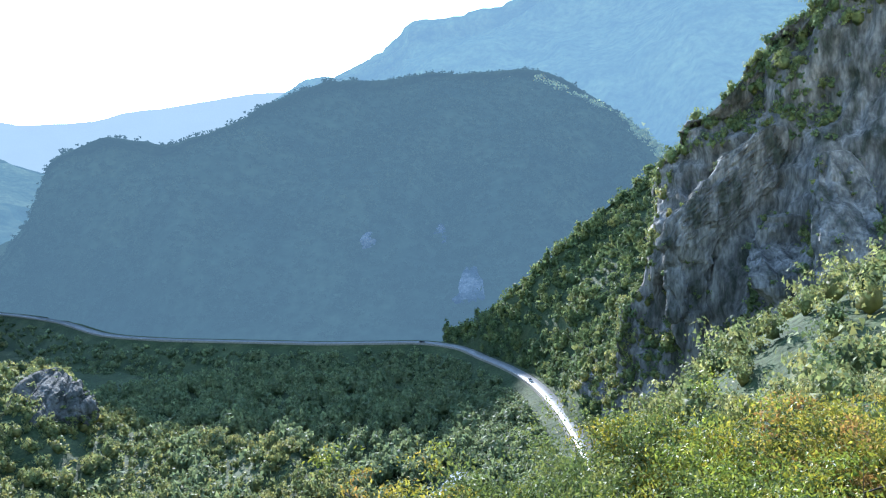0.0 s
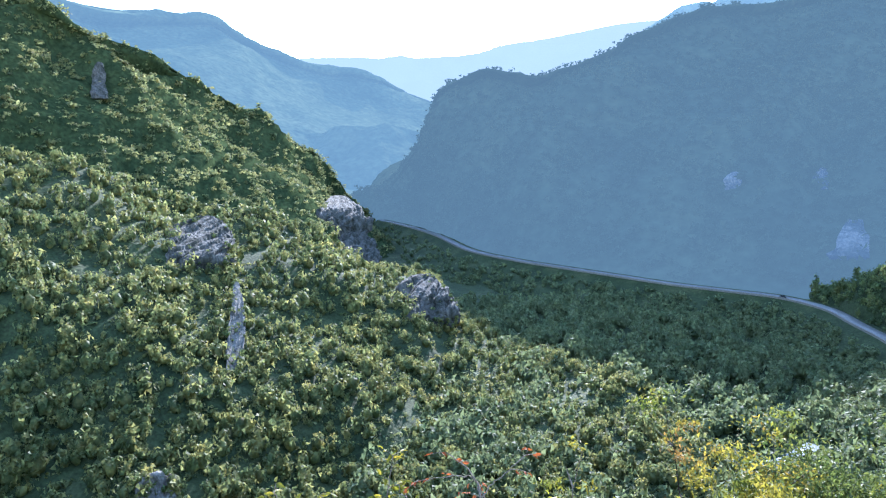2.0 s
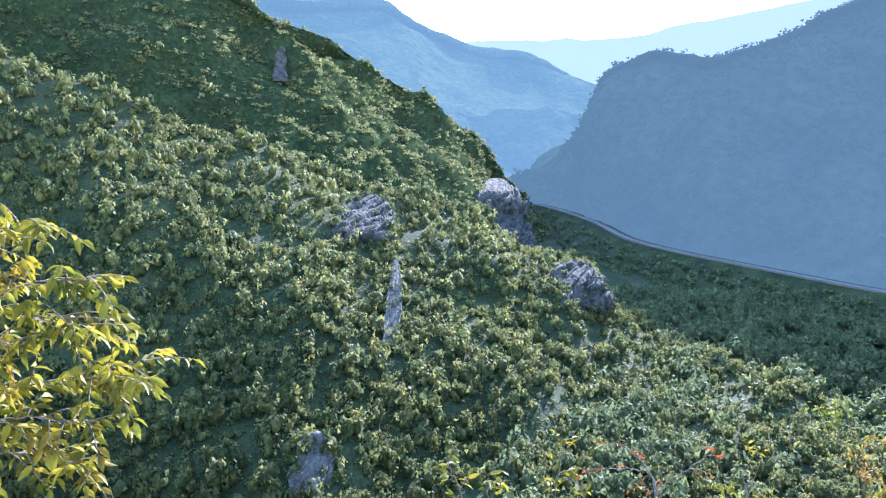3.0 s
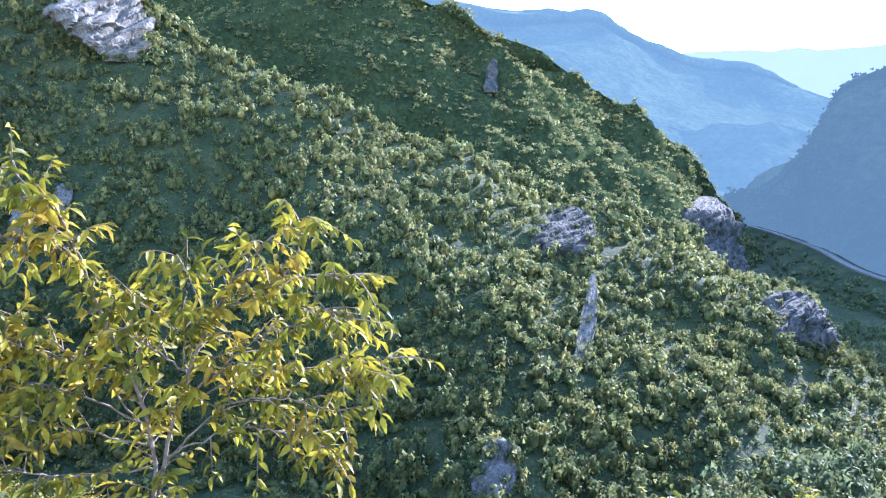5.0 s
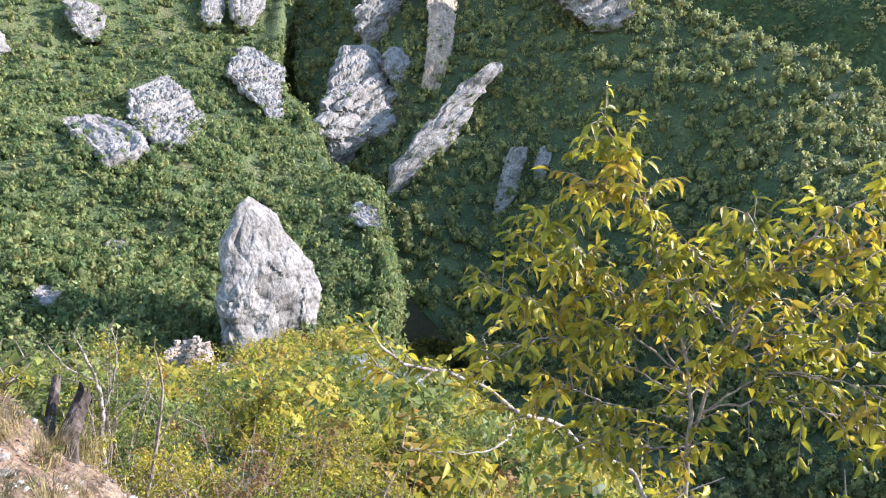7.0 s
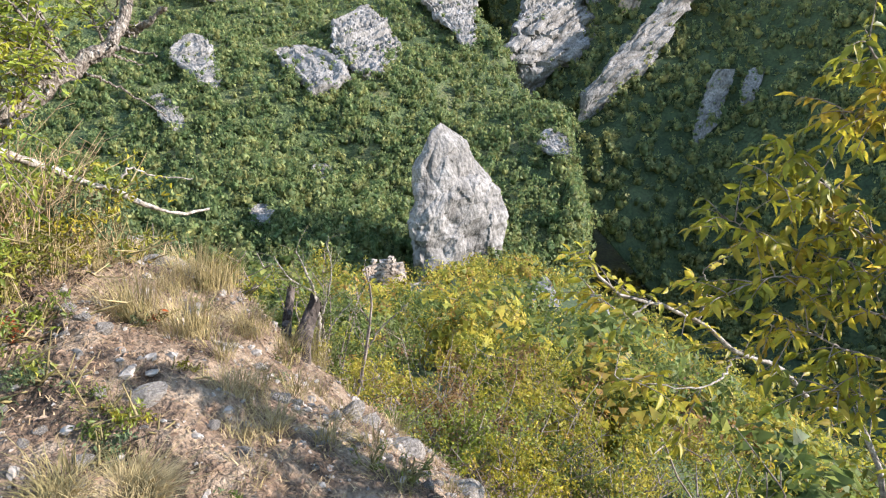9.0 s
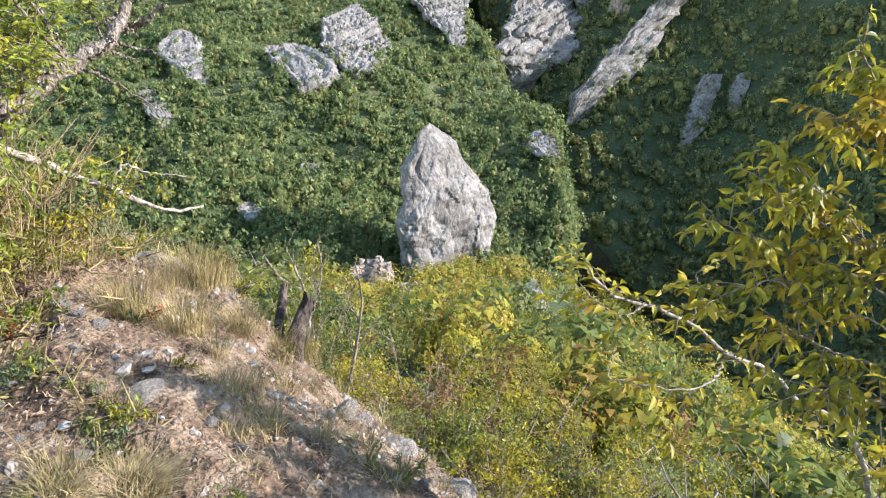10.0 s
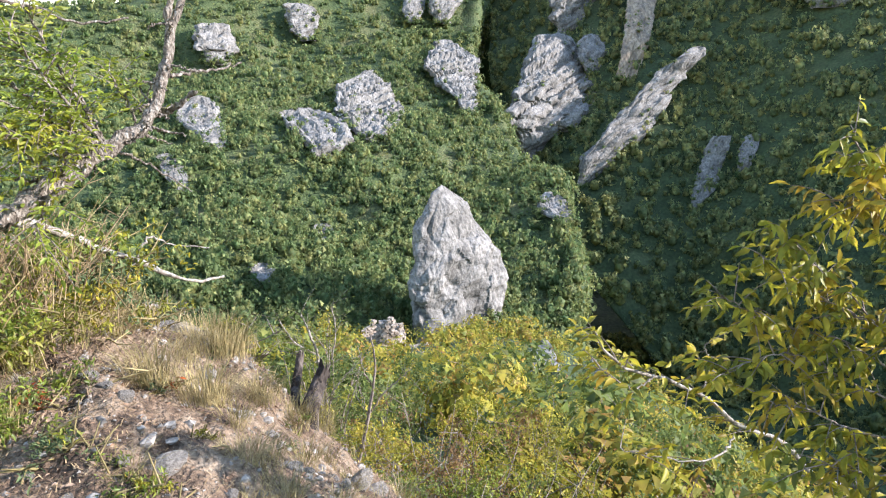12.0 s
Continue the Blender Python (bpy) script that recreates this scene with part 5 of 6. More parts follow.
woody("bare_sapling", stems, [(0.026, 0.006), (0.012, 0.004), (0.01, 0.004)], "bare grey sapling rising from the bushes", "tree", TWIG, LEAF_BUSH, 0.25, 0.3, 0.045, 351, 0, 0.5)
for k, pts in enumerate(SPRIGS):
    woody("leafy_sprig", [[tuple(np.array(pts[0]) + (0, -0.1, -0.8))] + pts], [(0.007, 0.002)], "upright sprig with sunlit yellow leaves", "sprig", TWIG, LEAF_GOLD, 0.05, 0.12, 0.07, 361 + 5 * k, 24, 0.5)
red = RED_TWIG[:]
red[0] = [tuple(np.array(red[0][0]) + (0, -0.1, -0.9))] + red[0]
woody("dry_red_twig", red, [(0.009, 0.003)] + [(0.005, 0.002)] * 3, "dry twig with a few withered red leaves", "twig", TWIG, LEAF_RED, 0.12, 0.14, 0.05, 391, 30, 0.55, (), 0.06)

stump = empty("tree_stump", "dark split tree stump at the knoll's edge", "stump")
for k, pts in enumerate(STUMP):
    base = np.array(pts[0]) + (0.1, 0.05, -0.45)
    p = spline([tuple(base)] + pts, 18)
    p[:, :2] += np.linspace(0, 1, 18)[:, None] * (np.array((0.05, 0.07)) if k == 0 else np.array((-0.05, -0.07)))
    v, f = tube(p, np.linspace(0.068, 0.04, 18) * (1.0 if k == 0 else 0.62), 14)
    v = v + (fbm(v * 14, 3, 71 + k) * 0.018)[:, None] * np.array((1, 1, 1.0))
    v[-14:, 2] += np.random.default_rng(k).uniform(-0.05, 0.05, 14)
    cap = np.arange(len(v) - 14, len(v))
    v = np.concatenate([v, v[-14:].mean(axis=0, keepdims=True) - (0, 0, 0.03)])
    f = np.concatenate([f, np.stack([cap, np.roll(cap, -1), np.full(14, len(v) - 1), np.full(14, len(v) - 1)], 1)])
    me = bpy.data.meshes.new("stub")
    me.from_pydata(v.tolist(), [], [list(dict.fromkeys(q)) for q in f.tolist()])
    me.materials.append(STUMP_WOOD)
    new("stub", me).parent = stump


def bush(a, r, top, wide, leaves, leaf, material, label, seed, name="bush", stems=9, singles=0, stem_material=TWIG):
    """A shrub at bearing a and distance r whose top stands at elevation top."""
    g = np.random.default_rng(seed)
    x, y, _ = Z(a, r, 0)
    z0 = ground_at(x, y)
    h = max(0.1, math.tan(radians(top)) * r - z0)
    thing = empty(name, label, "bush", "bushes of the near slope", (x, y, z0 - 0.05))
    tips, tubes = [], []
    for k in range(stems):
        d = g.normal(size=3) * (wide * 0.34, wide * 0.34, 0)
        e = np.array((d[0], d[1], h * g.uniform(0.6, 0.97)))
        p = spline([(d[0] * 0.1, d[1] * 0.1, 0), (d[0] * 0.4, d[1] * 0.4, h * 0.4), tuple(e)], 10)
        p[1:-1] += g.normal(size=(8, 3)) * 0.012 * h
        v, f = tube(p, np.linspace(0.006 + 0.005 * h, 0.003, 10), 5)
        mesh_thing("stem", v, f, stem_material, parent=thing)
        tips += list(p[4:])
        for j in range(4):
            b = p[g.integers(3, 9)]
            w = g.normal(size=3) * (1, 1, 0.5)
            q = b + np.linspace(0, 1, 4)[:, None] * (w / np.linalg.norm(w) + (0, 0, 0.35)) * wide * g.uniform(0.15, 0.35)
            tubes.append(tube(q, np.linspace(0.004 + 0.002 * h, 0.002, 4), 4))
            tips += list(q[1:])
    v, f = joined(tubes)
    mesh_thing("brushwood", v, f, stem_material, "", "", "stuff", parent=thing)
    tips = np.array(tips)
    small = r > 7
    if small:
        leaves, leaf = int(leaves * 1.7), leaf * 1.08
    clump = tips[g.integers(0, len(tips), max(12, leaves // 26))] + g.normal(size=(max(12, leaves // 26), 3)) * 0.06 * wide
    c = clump[g.integers(0, len(clump), leaves)] + g.normal(size=(leaves, 3)) * (0.05 * wide, 0.05 * wide, 0.04 * wide)
    if h > 3.5:
        c[:, 2] = h - (h - c[:, 2]) * 0.5
    c[:, 2] = np.clip(c[:, 2], 0.03, h * 1.02)
    w = g.normal(size=(leaves, 3))
    leafy(thing, leaf_frames(c, w, g.uniform(0.6, 1.2, leaves) * leaf, seed, 0.25), material, singles, small=small)
    return thing


YELLOW = "yellow-green autumn bush with fine leaves"
for k, (a, r, top, wide, n, leaf, mat, label) in enumerate([
        (3.5, 12, -20.8, 2.0, 1500, 0.09, LEAF_BUSH, "open olive-green bush with dark stems"),
        (-1.7, 12, -20.0, 2.4, 1800, 0.09, LEAF_OLIVE, "open olive-green bush with dark stems"),
        (-6.5, 13, -18.9, 2.6, 2000, 0.09, LEAF_OLIVE, "open olive-green bush with dark stems"),
        (-11.5, 14, -18.2, 2.8, 2200, 0.1, LEAF_OLIVE, "olive-green bush with fine leaves"),
        (-15.4, 15, -17.2, 2.5, 2000, 0.1, LEAF_GOLD, "bush turning orange and gold"),
        (-19.5, 14, -17.6, 2.6, 2000, 0.1, LEAF_FRESH, "bright green leafy bush"),
        (-23.5, 15, -17.0, 2.8, 2000, 0.1, LEAF_OLIVE, "olive-green bush with fine leaves"),
        (-27.5, 15, -15.9, 2.8, 2000, 0.1, LEAF_BUSH, YELLOW),
        (-32, 15, -14.6, 2.8, 1600, 0.1, LEAF_BUSH, YELLOW),
        (-4, 8.5, -25.5, 2.0, 1500, 0.08, LEAF_BUSH, "open olive-green bush with dark stems"),
        (-13, 8.5, -24.0, 2.2, 1700, 0.08, LEAF_OLIVE, "olive-green bush with fine leaves"),
        (-22, 9, -22.5, 2.4, 1700, 0.08, LEAF_FRESH, "bright green leafy bush"),
        (-30, 9, -21.0, 2.4, 1500, 0.08, LEAF_GOLD, "bush turning orange and gold"),
        (19, 6.2, -23.6, 1.0, 1400, 0.055, LEAF_BUSH, "small dark-stemmed bush with tiny leaves"),
        (13.5, 6.4, -24.0, 1.0, 1400, 0.055, LEAF_FRESH, "small dark-stemmed bush with tiny leaves"),
        (75, 3.4, -27.0, 0.8, 700, 0.05, LEAF_GOLD, "low yellow bush under the young tree"),
        (67, 3.8, -27.3, 1.0, 900, 0.05, LEAF_GOLD, "low yellow bush under the young tree"),
        (59, 3.9, -27.6, 0.9, 900, 0.045, LEAF_FRESH, "low bright green bush with feathery leaves"),
        (53, 4.4, -29.2, 0.9, 700, 0.045, LEAF_FRESH, "low bright green bush with feathery leaves"),
        (84, 3.8, -29.5, 1.0, 800, 0.055, LEAF_GOLD, "low yellow bush under the young tree"),
        (121.0, 9.4, -17.2, 1.2, 1500, 0.055, LEAF_OLIVE, "tall thin olive bush beside the stump"),
        (117.4, 10.5, -22.0, 1.6, 1800, 0.06, LEAF_OLIVE, "olive-green bush with fine leaves"),
        (111.5, 9.5, -26.3, 1.7, 2200, 0.06, LEAF_GOLD, "bush glowing yellow-green in the sun"),
        (107.5, 8.6, -28.3, 1.7, 1500, 0.055, LEAF_RUST, "reddish-brown twiggy autumn bush"),
        (103.5, 10.5, -27.0, 2.0, 2200, 0.06, LEAF_BUSH, YELLOW),
        (99, 11.5, -26.6, 2.2, 2200, 0.065, LEAF_OLIVE, "olive-green bush with fine leaves"),
        (94.5, 9.5, -31.2, 1.9, 1800, 0.06, LEAF_BUSH, YELLOW),
        (89, 11, -32.0, 2.0, 1600, 0.06, LEAF_BUSH, YELLOW),
        (106, 5.2, -36.0, 0.9, 900, 0.045, LEAF_GOLD, YELLOW),
        (94.5, 5.6, -36.0, 1.0, 1000, 0.05, LEAF_FRESH, YELLOW),
        (116.5, 6.6, -29.5, 1.1, 1200, 0.05, LEAF_OLIVE, "olive-green bush with fine leaves"),
        (104, 7.2, -31.5, 1.3, 1400, 0.055, LEAF_GOLD, YELLOW),
        (98, 7.6, -31.5, 1.4, 1400, 0.055, LEAF_OLIVE, "olive-green bush with fine leaves"),
        (110, 7.4, -30.0, 1.3, 1500, 0.055, LEAF_FRESH, YELLOW),
        (113.5, 15, -22.0, 2.3, 1800, 0.075, LEAF_OLIVE, "olive-green bush with fine leaves"),
        (108.5, 16, -24.0, 2.5, 2000, 0.075, LEAF_GOLD, YELLOW),
        (103, 17, -23.6, 2.5, 2000, 0.075, LEAF_OLIVE, "olive-green bush with fine leaves"),
        (97.5, 17, -26.4, 2.5, 1800, 0.075, LEAF_BUSH, YELLOW),
        (113, 8.6, -26.0, 1.2, 1000, 0.05, LEAF_RUST, "reddish-brown twiggy autumn bush"),
        (106, 8.0, -30.0, 1.4, 1300, 0.055, LEAF_OLIVE, "olive-green bush with fine leaves"),
        (101, 8.8, -29.5, 1.5, 1400, 0.055, LEAF_GOLD, YELLOW),
        (96, 7.0, -34.0, 1.3, 1200, 0.05, LEAF_BUSH, YELLOW),
        (90.5, 7.2, -35.5, 1.3, 1200, 0.05, LEAF_FRESH, YELLOW),
        (118.8, 7.6, -26.0, 1.0, 1300, 0.05, LEAF_BUSH, YELLOW),
        (122.0, 8.4, -18.5, 0.9, 1100, 0.045, LEAF_BUSH, "tall thin olive bush beside the stump"),
        (141.5, 4.6, -10.5, 0.9, 900, 0.04, LEAF_GOLD, "brushy shrub with yellow leaves and dry stems on the knoll"),
        (146, 3.4, -13.0, 0.7, 1000, 0.036, LEAF_FRESH, "leafy green shrub on the knoll"),
        (144.5, 2.9, -20.0, 0.45, 700, 0.03, LEAF_FRESH, "leafy green shrub on the knoll"),
        (133.5, 5.0, -16.2, 0.6, 900, 0.034, LEAF_WEED, "brushy grey-green shrub with dry stems on the knoll"),
        (127.2, 4.8, -19.5, 0.5, 500, 0.03, LEAF_BUSH, "small yellow-leaved shrub at the knoll's edge"),
        (140.6, 3.9, -13.5, 0.6, 700, 0.034, LEAF_GOLD, "brushy shrub with yellow leaves and dry stems on the knoll"),
        (137.6, 4.0, -15.6, 0.55, 600, 0.032, LEAF_BUSH, "brushy shrub with yellow leaves and dry stems on the knoll"),
        (143.0, 3.5, -15.0, 0.55, 700, 0.034, LEAF_BUSH, "brushy shrub with yellow leaves and dry stems on the knoll"),
        (134.6, 4.5, -16.2, 0.5, 500, 0.032, LEAF_GOLD, "brushy shrub with yellow leaves and dry stems on the knoll"),
        (140.8, 3.2, -19.0, 0.4, 420, 0.028, LEAF_FRESH, "leafy green shrub on the knoll"),
        (137.9, 2.55, -27.5, 0.3, 420, 0.022, LEAF_FRESH, "low green weed growing from bare soil"),
        (135.2, 2.5, -28.0, 0.14, 160, 0.018, LEAF_GOLD, "low yellowish weed beside a stone"),
        (139.5, 4.5, -11.0, 0.9, 2200, 0.04, LEAF_WEED, "brushy grey-green shrub with dry stems on the knoll"),
        (143.5, 4.2, -9.5, 0.9, 2200, 0.045, LEAF_FRESH, "leafy green shrub on the knoll"),
        (148, 4.2, -7.0, 1.0, 900, 0.04, LEAF_FRESH, "leafy green shrub on the knoll"),
        (136, 4.8, -14.8, 0.7, 1400, 0.035, LEAF_WEED, "brushy grey-green shrub with dry stems on the knoll"),
        (129.2, 5.2, -17.6, 0.5, 500, 0.03, LEAF_GOLD, "small yellow-leaved shrub at the knoll's edge"),
        (142, 2.75, -24.5, 0.35, 400, 0.022, LEAF_WEED, "low green weed growing from bare soil"),
        (138.5, 2.3, -31.5, 0.25, 260, 0.02, LEAF_WEED, "low green weed growing from bare soil"),
        (132.2, 2.9, -26.3, 0.2, 220, 0.018, LEAF_GOLD, "low yellowish weed beside a stone"),
        (142.6, 3.1, -21.8, 0.22, 60, 0.045, LEAF_RED, "small plant with scarlet autumn leaves"),
        (133.5, 3.4, -21.6, 0.15, 40, 0.035, LEAF_RED, "small plant with scarlet autumn leaves")]):
    if a < 0.5 * r and 8 < r:
        n, wide, leaf, top = int(n * 3.2), wide * 1.25, leaf * 0.95, top + 0.7
    bush(a, r, top, wide, n, leaf, mat, label, 400 + k, stem_material=GRASS if r < 5 and a > 130 else STUMP_WOOD if a < 0.5 * r else TWIG, stems=9 if r > 3.2 else 6)


def tuft(a, r, height, spread, blades, label, seed, lean=0.5):
    """A tussock of grass at bearing a and distance r."""
    blades = int(blades * 1.15)
    g = np.random.default_rng(seed)
    x, y, _ = Z(a, r, 0)
    z = ground_at(x, y)
    ang, rad = g.uniform(0, 2 * np.pi, blades), np.sqrt(g.random(blades)) * spread * 0.35
    base = np.stack([np.cos(ang) * rad, np.sin(ang) * rad, np.full(blades, -0.02)], 1)
    h = height * g.uniform(0.45, 1.05, blades)
    out = np.stack([np.cos(ang), np.sin(ang), np.zeros(blades)], 1) * (lean * h * g.uniform(0.3, 1.2, blades))[:, None] + g.normal(size=(blades, 3)) * (0.05, 0.05, 0)
    wide = np.stack([-np.sin(ang), np.cos(ang), np.zeros(blades)], 1) * 0.0013
    m = base + out * 0.35 + np.array((0, 0, 1)) * (h * 0.62)[:, None]
    e = base + out + np.array((0, 0, 1)) * (h * 0.92)[:, None]
    v = np.stack([base - wide, base + wide, m - wide, m + wide, e], 1).reshape(-1, 3) + (x, y, z)
    k = (np.arange(blades) * 5)[:, None, None]
    f = (np.array([(0, 1, 3), (0, 3, 2), (2, 3, 4)])[None] + k).reshape(-1, 3)
    return mesh_thing("grass_tuft", v, f, GRASS, label, "grass", "", "grass tufts on the knoll", smooth=False)


for k, (a, r, h, w, n, lean) in enumerate([(130.2, 4.25, 0.26, 0.5, 380, 0.5), (132.5, 4.0, 0.14, 0.35, 220, 0.6), (128.6, 4.3, 0.26, 0.4, 260, 0.5), (134.8, 3.45, 0.2, 0.35, 320, 0.7), (131.4, 3.35, 0.22, 0.35, 320, 0.7), (136.9, 2.12, 0.1, 0.26, 1300, 1.1), (141.5, 2.1, 0.07, 0.18, 380, 1.3), (137, 3.9, 0.14, 0.3, 140, 0.6), (138.5, 4.2, 0.5, 0.5, 60, 0.35), (135.5, 4.4, 0.2, 0.4, 120, 0.5), (126.8, 3.75, 0.16, 0.3, 200, 0.7), (129, 2.75, 0.12, 0.25, 200, 0.8), (126, 2.6, 0.1, 0.2, 160, 0.9), (133, 5.0, 0.2, 0.4, 160, 0.5), (143, 3.5, 0.16, 0.3, 140, 0.5), (145, 3.0, 0.25, 0.3, 200, 0.6), (124.3, 3.9, 0.16, 0.3, 160, 0.8), (122.5, 4.4, 0.25, 0.3, 160, 0.6), (141, 4.0, 0.5, 0.45, 70, 0.45), (143.8, 3.8, 0.55, 0.45, 80, 0.5), (136.6, 4.4, 0.36, 0.4, 90, 0.5), (145.5, 3.6, 0.4, 0.4, 80, 0.5), (139.8, 3.7, 0.3, 0.35, 70, 0.6)]):
    tuft(a, r, h, w, n, "dry straw-coloured grass tuft on stony soil", 600 + k, lean)


def stone_shape(seed, n=2):
    bm = bmesh.new()
    bmesh.ops.create_icosphere(bm, subdivisions=n, radius=1)
    v = np.array([q.co[:] for q in bm.verts])
    f = np.array([[q.index for q in p.verts] for p in bm.faces])
    bm.free()
    g = np.random.default_rng(seed)
    cuts = g.normal(size=(13, 3))
    cuts /= np.linalg.norm(cuts, axis=1, keepdims=True)
    reach_to = np.min(np.where(v @ cuts.T > 0.05, g.uniform(0.62, 0.95, 13) / np.maximum(v @ cuts.T, 0.05), 9.0), axis=1)
    v = v * (np.minimum(reach_to, 1.15) * (1 + 0.05 * fbm(v * 4 + seed, 2, seed)))[:, None]
    return v * (1, g.uniform(0.6, 0.9), g.uniform(0.4, 0.65)), f


SHAPES = []
for k in range(6):
    v, f = stone_shape(700 + k, 3)
    me = raw_mesh("stone", v, f, False)
    me.materials.append(STONE)
    SHAPES.append(me)


def stone(a, r, size, k, label="pale weathered limestone stone on the soil"):
    x, y, _ = Z(a, r, 0)
    ob = new("stone", SHAPES[k % 6])
    ob.matrix_basis = pose(x, y, ground_at(x, y) + size * 0.08, 8 * math.sin(k), 8 * math.cos(k), k * 47) @ Matrix.Diagonal((size, size, size, 1))
    return tagged(ob, label, "stone", "loose stones on the knoll")


for k, (a, r, size) in enumerate([(134.3, 2.62, 0.085), (125.4, 2.98, 0.06), (124.1, 3.0, 0.04), (119.9, 3.45, 0.1), (117.6, 3.2, 0.06), (115.6, 3.35, 0.12), (112.6, 3.3, 0.07), (121.3, 3.15, 0.05), (118.4, 3.6, 0.09), (128.5, 2.35, 0.05), (137.8, 2.0, 0.035), (139.4, 2.1, 0.03), (131, 3.75, 0.09), (133.2, 4.5, 0.12), (130, 4.7, 0.12), (128.7, 3.3, 0.06), (136.8, 3.1, 0.05), (139, 3.3, 0.05), (126.8, 3.4, 0.05), (110.5, 3.1, 0.11), (122.6, 2.7, 0.04), (120.5, 2.8, 0.045), (131.9, 5.3, 0.2), (134.9, 5.6, 0.18), (113.8, 3.0, 0.05), (108.2, 3.0, 0.08)]):
    stone(a, r, size, k, "large pale limestone stone on the knoll" if size > 0.08 else "pale weathered limestone stone on the soil")
g = np.random.default_rng(77)
for k in range(130):
    stone(g.uniform(108, 147), g.uniform(1.7, 4.8), 0.012 + 0.028 * g.random() ** 2, k)
n = 4600
pa, pr = g.uniform(104, 152, n), np.sqrt(g.uniform(1.3 ** 2, 5.6 ** 2, n))
px, py = -np.sin(np.radians(pa)) * pr, np.cos(np.radians(pa)) * pr
near_part = rings[:SPLIT][:, ::2].reshape(-1, 3)
near_part = near_part[(near_part[:, 0] < 0.5) & (near_part[:, 1] < 1.5)]
pz = np.concatenate([near_part[np.argmin((near_part[None, :, 0] - px[i:i + 200, None]) ** 2 + (near_part[None, :, 1] - py[i:i + 200, None]) ** 2, axis=1), 2] for i in range(0, n, 200)])
bm = bmesh.new()
bmesh.ops.create_cone(bm, cap_ends=False, segments=4, radius1=1, radius2=0.35, depth=1.1)
pv, pf = np.array([q.co[:] for q in bm.verts]), np.array([[q.index for q in p.verts] for p in bm.faces])
bm.free()
ps = 0.004 + 0.012 * g.random(n) ** 3
pv = pv[None] * (ps[:, None, None] * g.uniform(0.6, 1.2, (n, 8, 1))) * np.array((1, 1, 0.7)) + np.stack([px, py, pz], 1)[:, None]
mesh_thing("gravel", pv.reshape(-1, 3), (pf[None] + (np.arange(n) * 8)[:, None, None]).reshape(-1, 4), STONE, "small pale limestone chips strewn over the soil", "gravel", "stuff", smooth=False)

bm = bmesh.new()
bmesh.ops.create_icosphere(bm, subdivisions=1, radius=1)
iv, jf = np.array([q.co[:] for q in bm.verts]), np.array([[q.index for q in p.verts] for p in bm.faces])
bm.free()


def rubble(places, sizes, material, label, seed):
    """Angular broken stones lying at the places."""
    q = np.random.default_rng(seed)
    m = len(places)
    v = iv[None] * q.uniform(0.7, 1.25, (m, len(iv), 1)) * q.uniform(0.55, 1.15, (m, 1, 3)) * (1, 1, 0.7)
    v = v * np.asarray(sizes)[:, None, None] + np.asarray(places)[:, None]
    return mesh_thing("rubble", v.reshape(-1, 3), (jf[None] + (np.arange(m) * len(iv))[:, None, None]).reshape(-1, 3), material, label, "rubble", "stuff", smooth=False)


pick = g.choice(n, 900, replace=False)
rubble(np.stack([px, py, pz], 1)[pick], 0.008 + 0.03 * g.random(900) ** 2.5, STONE, "broken pale stones lying on the soil of the knoll", 93)
n = 5200
la, lr = g.uniform(104, 152, n), np.sqrt(g.uniform(1.4 ** 2, 5.6 ** 2, n))
lx, ly = -np.sin(np.radians(la)) * lr, np.cos(np.radians(la)) * lr
lz = np.concatenate([near_part[np.argmin((near_part[None, :, 0] - lx[i:i + 200, None]) ** 2 + (near_part[None, :, 1] - ly[i:i + 200, None]) ** 2, axis=1), 2] for i in range(0, n, 200)])
spot = np.stack([lx, ly, lz + 0.008], 1)
v, f = leaf_mesh(leaf_frames(spot, g.normal(size=(n, 3)) * (1, 1, 0.25), g.uniform(0.012, 0.035, n), 91, 0.0, 0.5))
mesh_thing("leaf_litter", v, f, LITTER, "dry brown leaves and bark scraps on the soil", "leaf litter", "stuff", smooth=False)
for k in range(46):
    a, r = g.uniform(112, 147), g.uniform(1.9, 4.9)
    if k % 3:
        tuft(a, r, g.uniform(0.05, 0.16), 0.2, 90, "short dry grass tuft on stony soil", 660 + k, 0.9)
    else:
        bush(a, r, math.degrees(math.atan2(ground_at(*Z(a, r, 0)[:2]) + 0.13, r)), 0.16, 150, 0.016, LEAF_WEED if k % 2 else LEAF_FRESH, "tiny green weed on stony soil", 700 + k, "weed", 4, 0, GRASS)



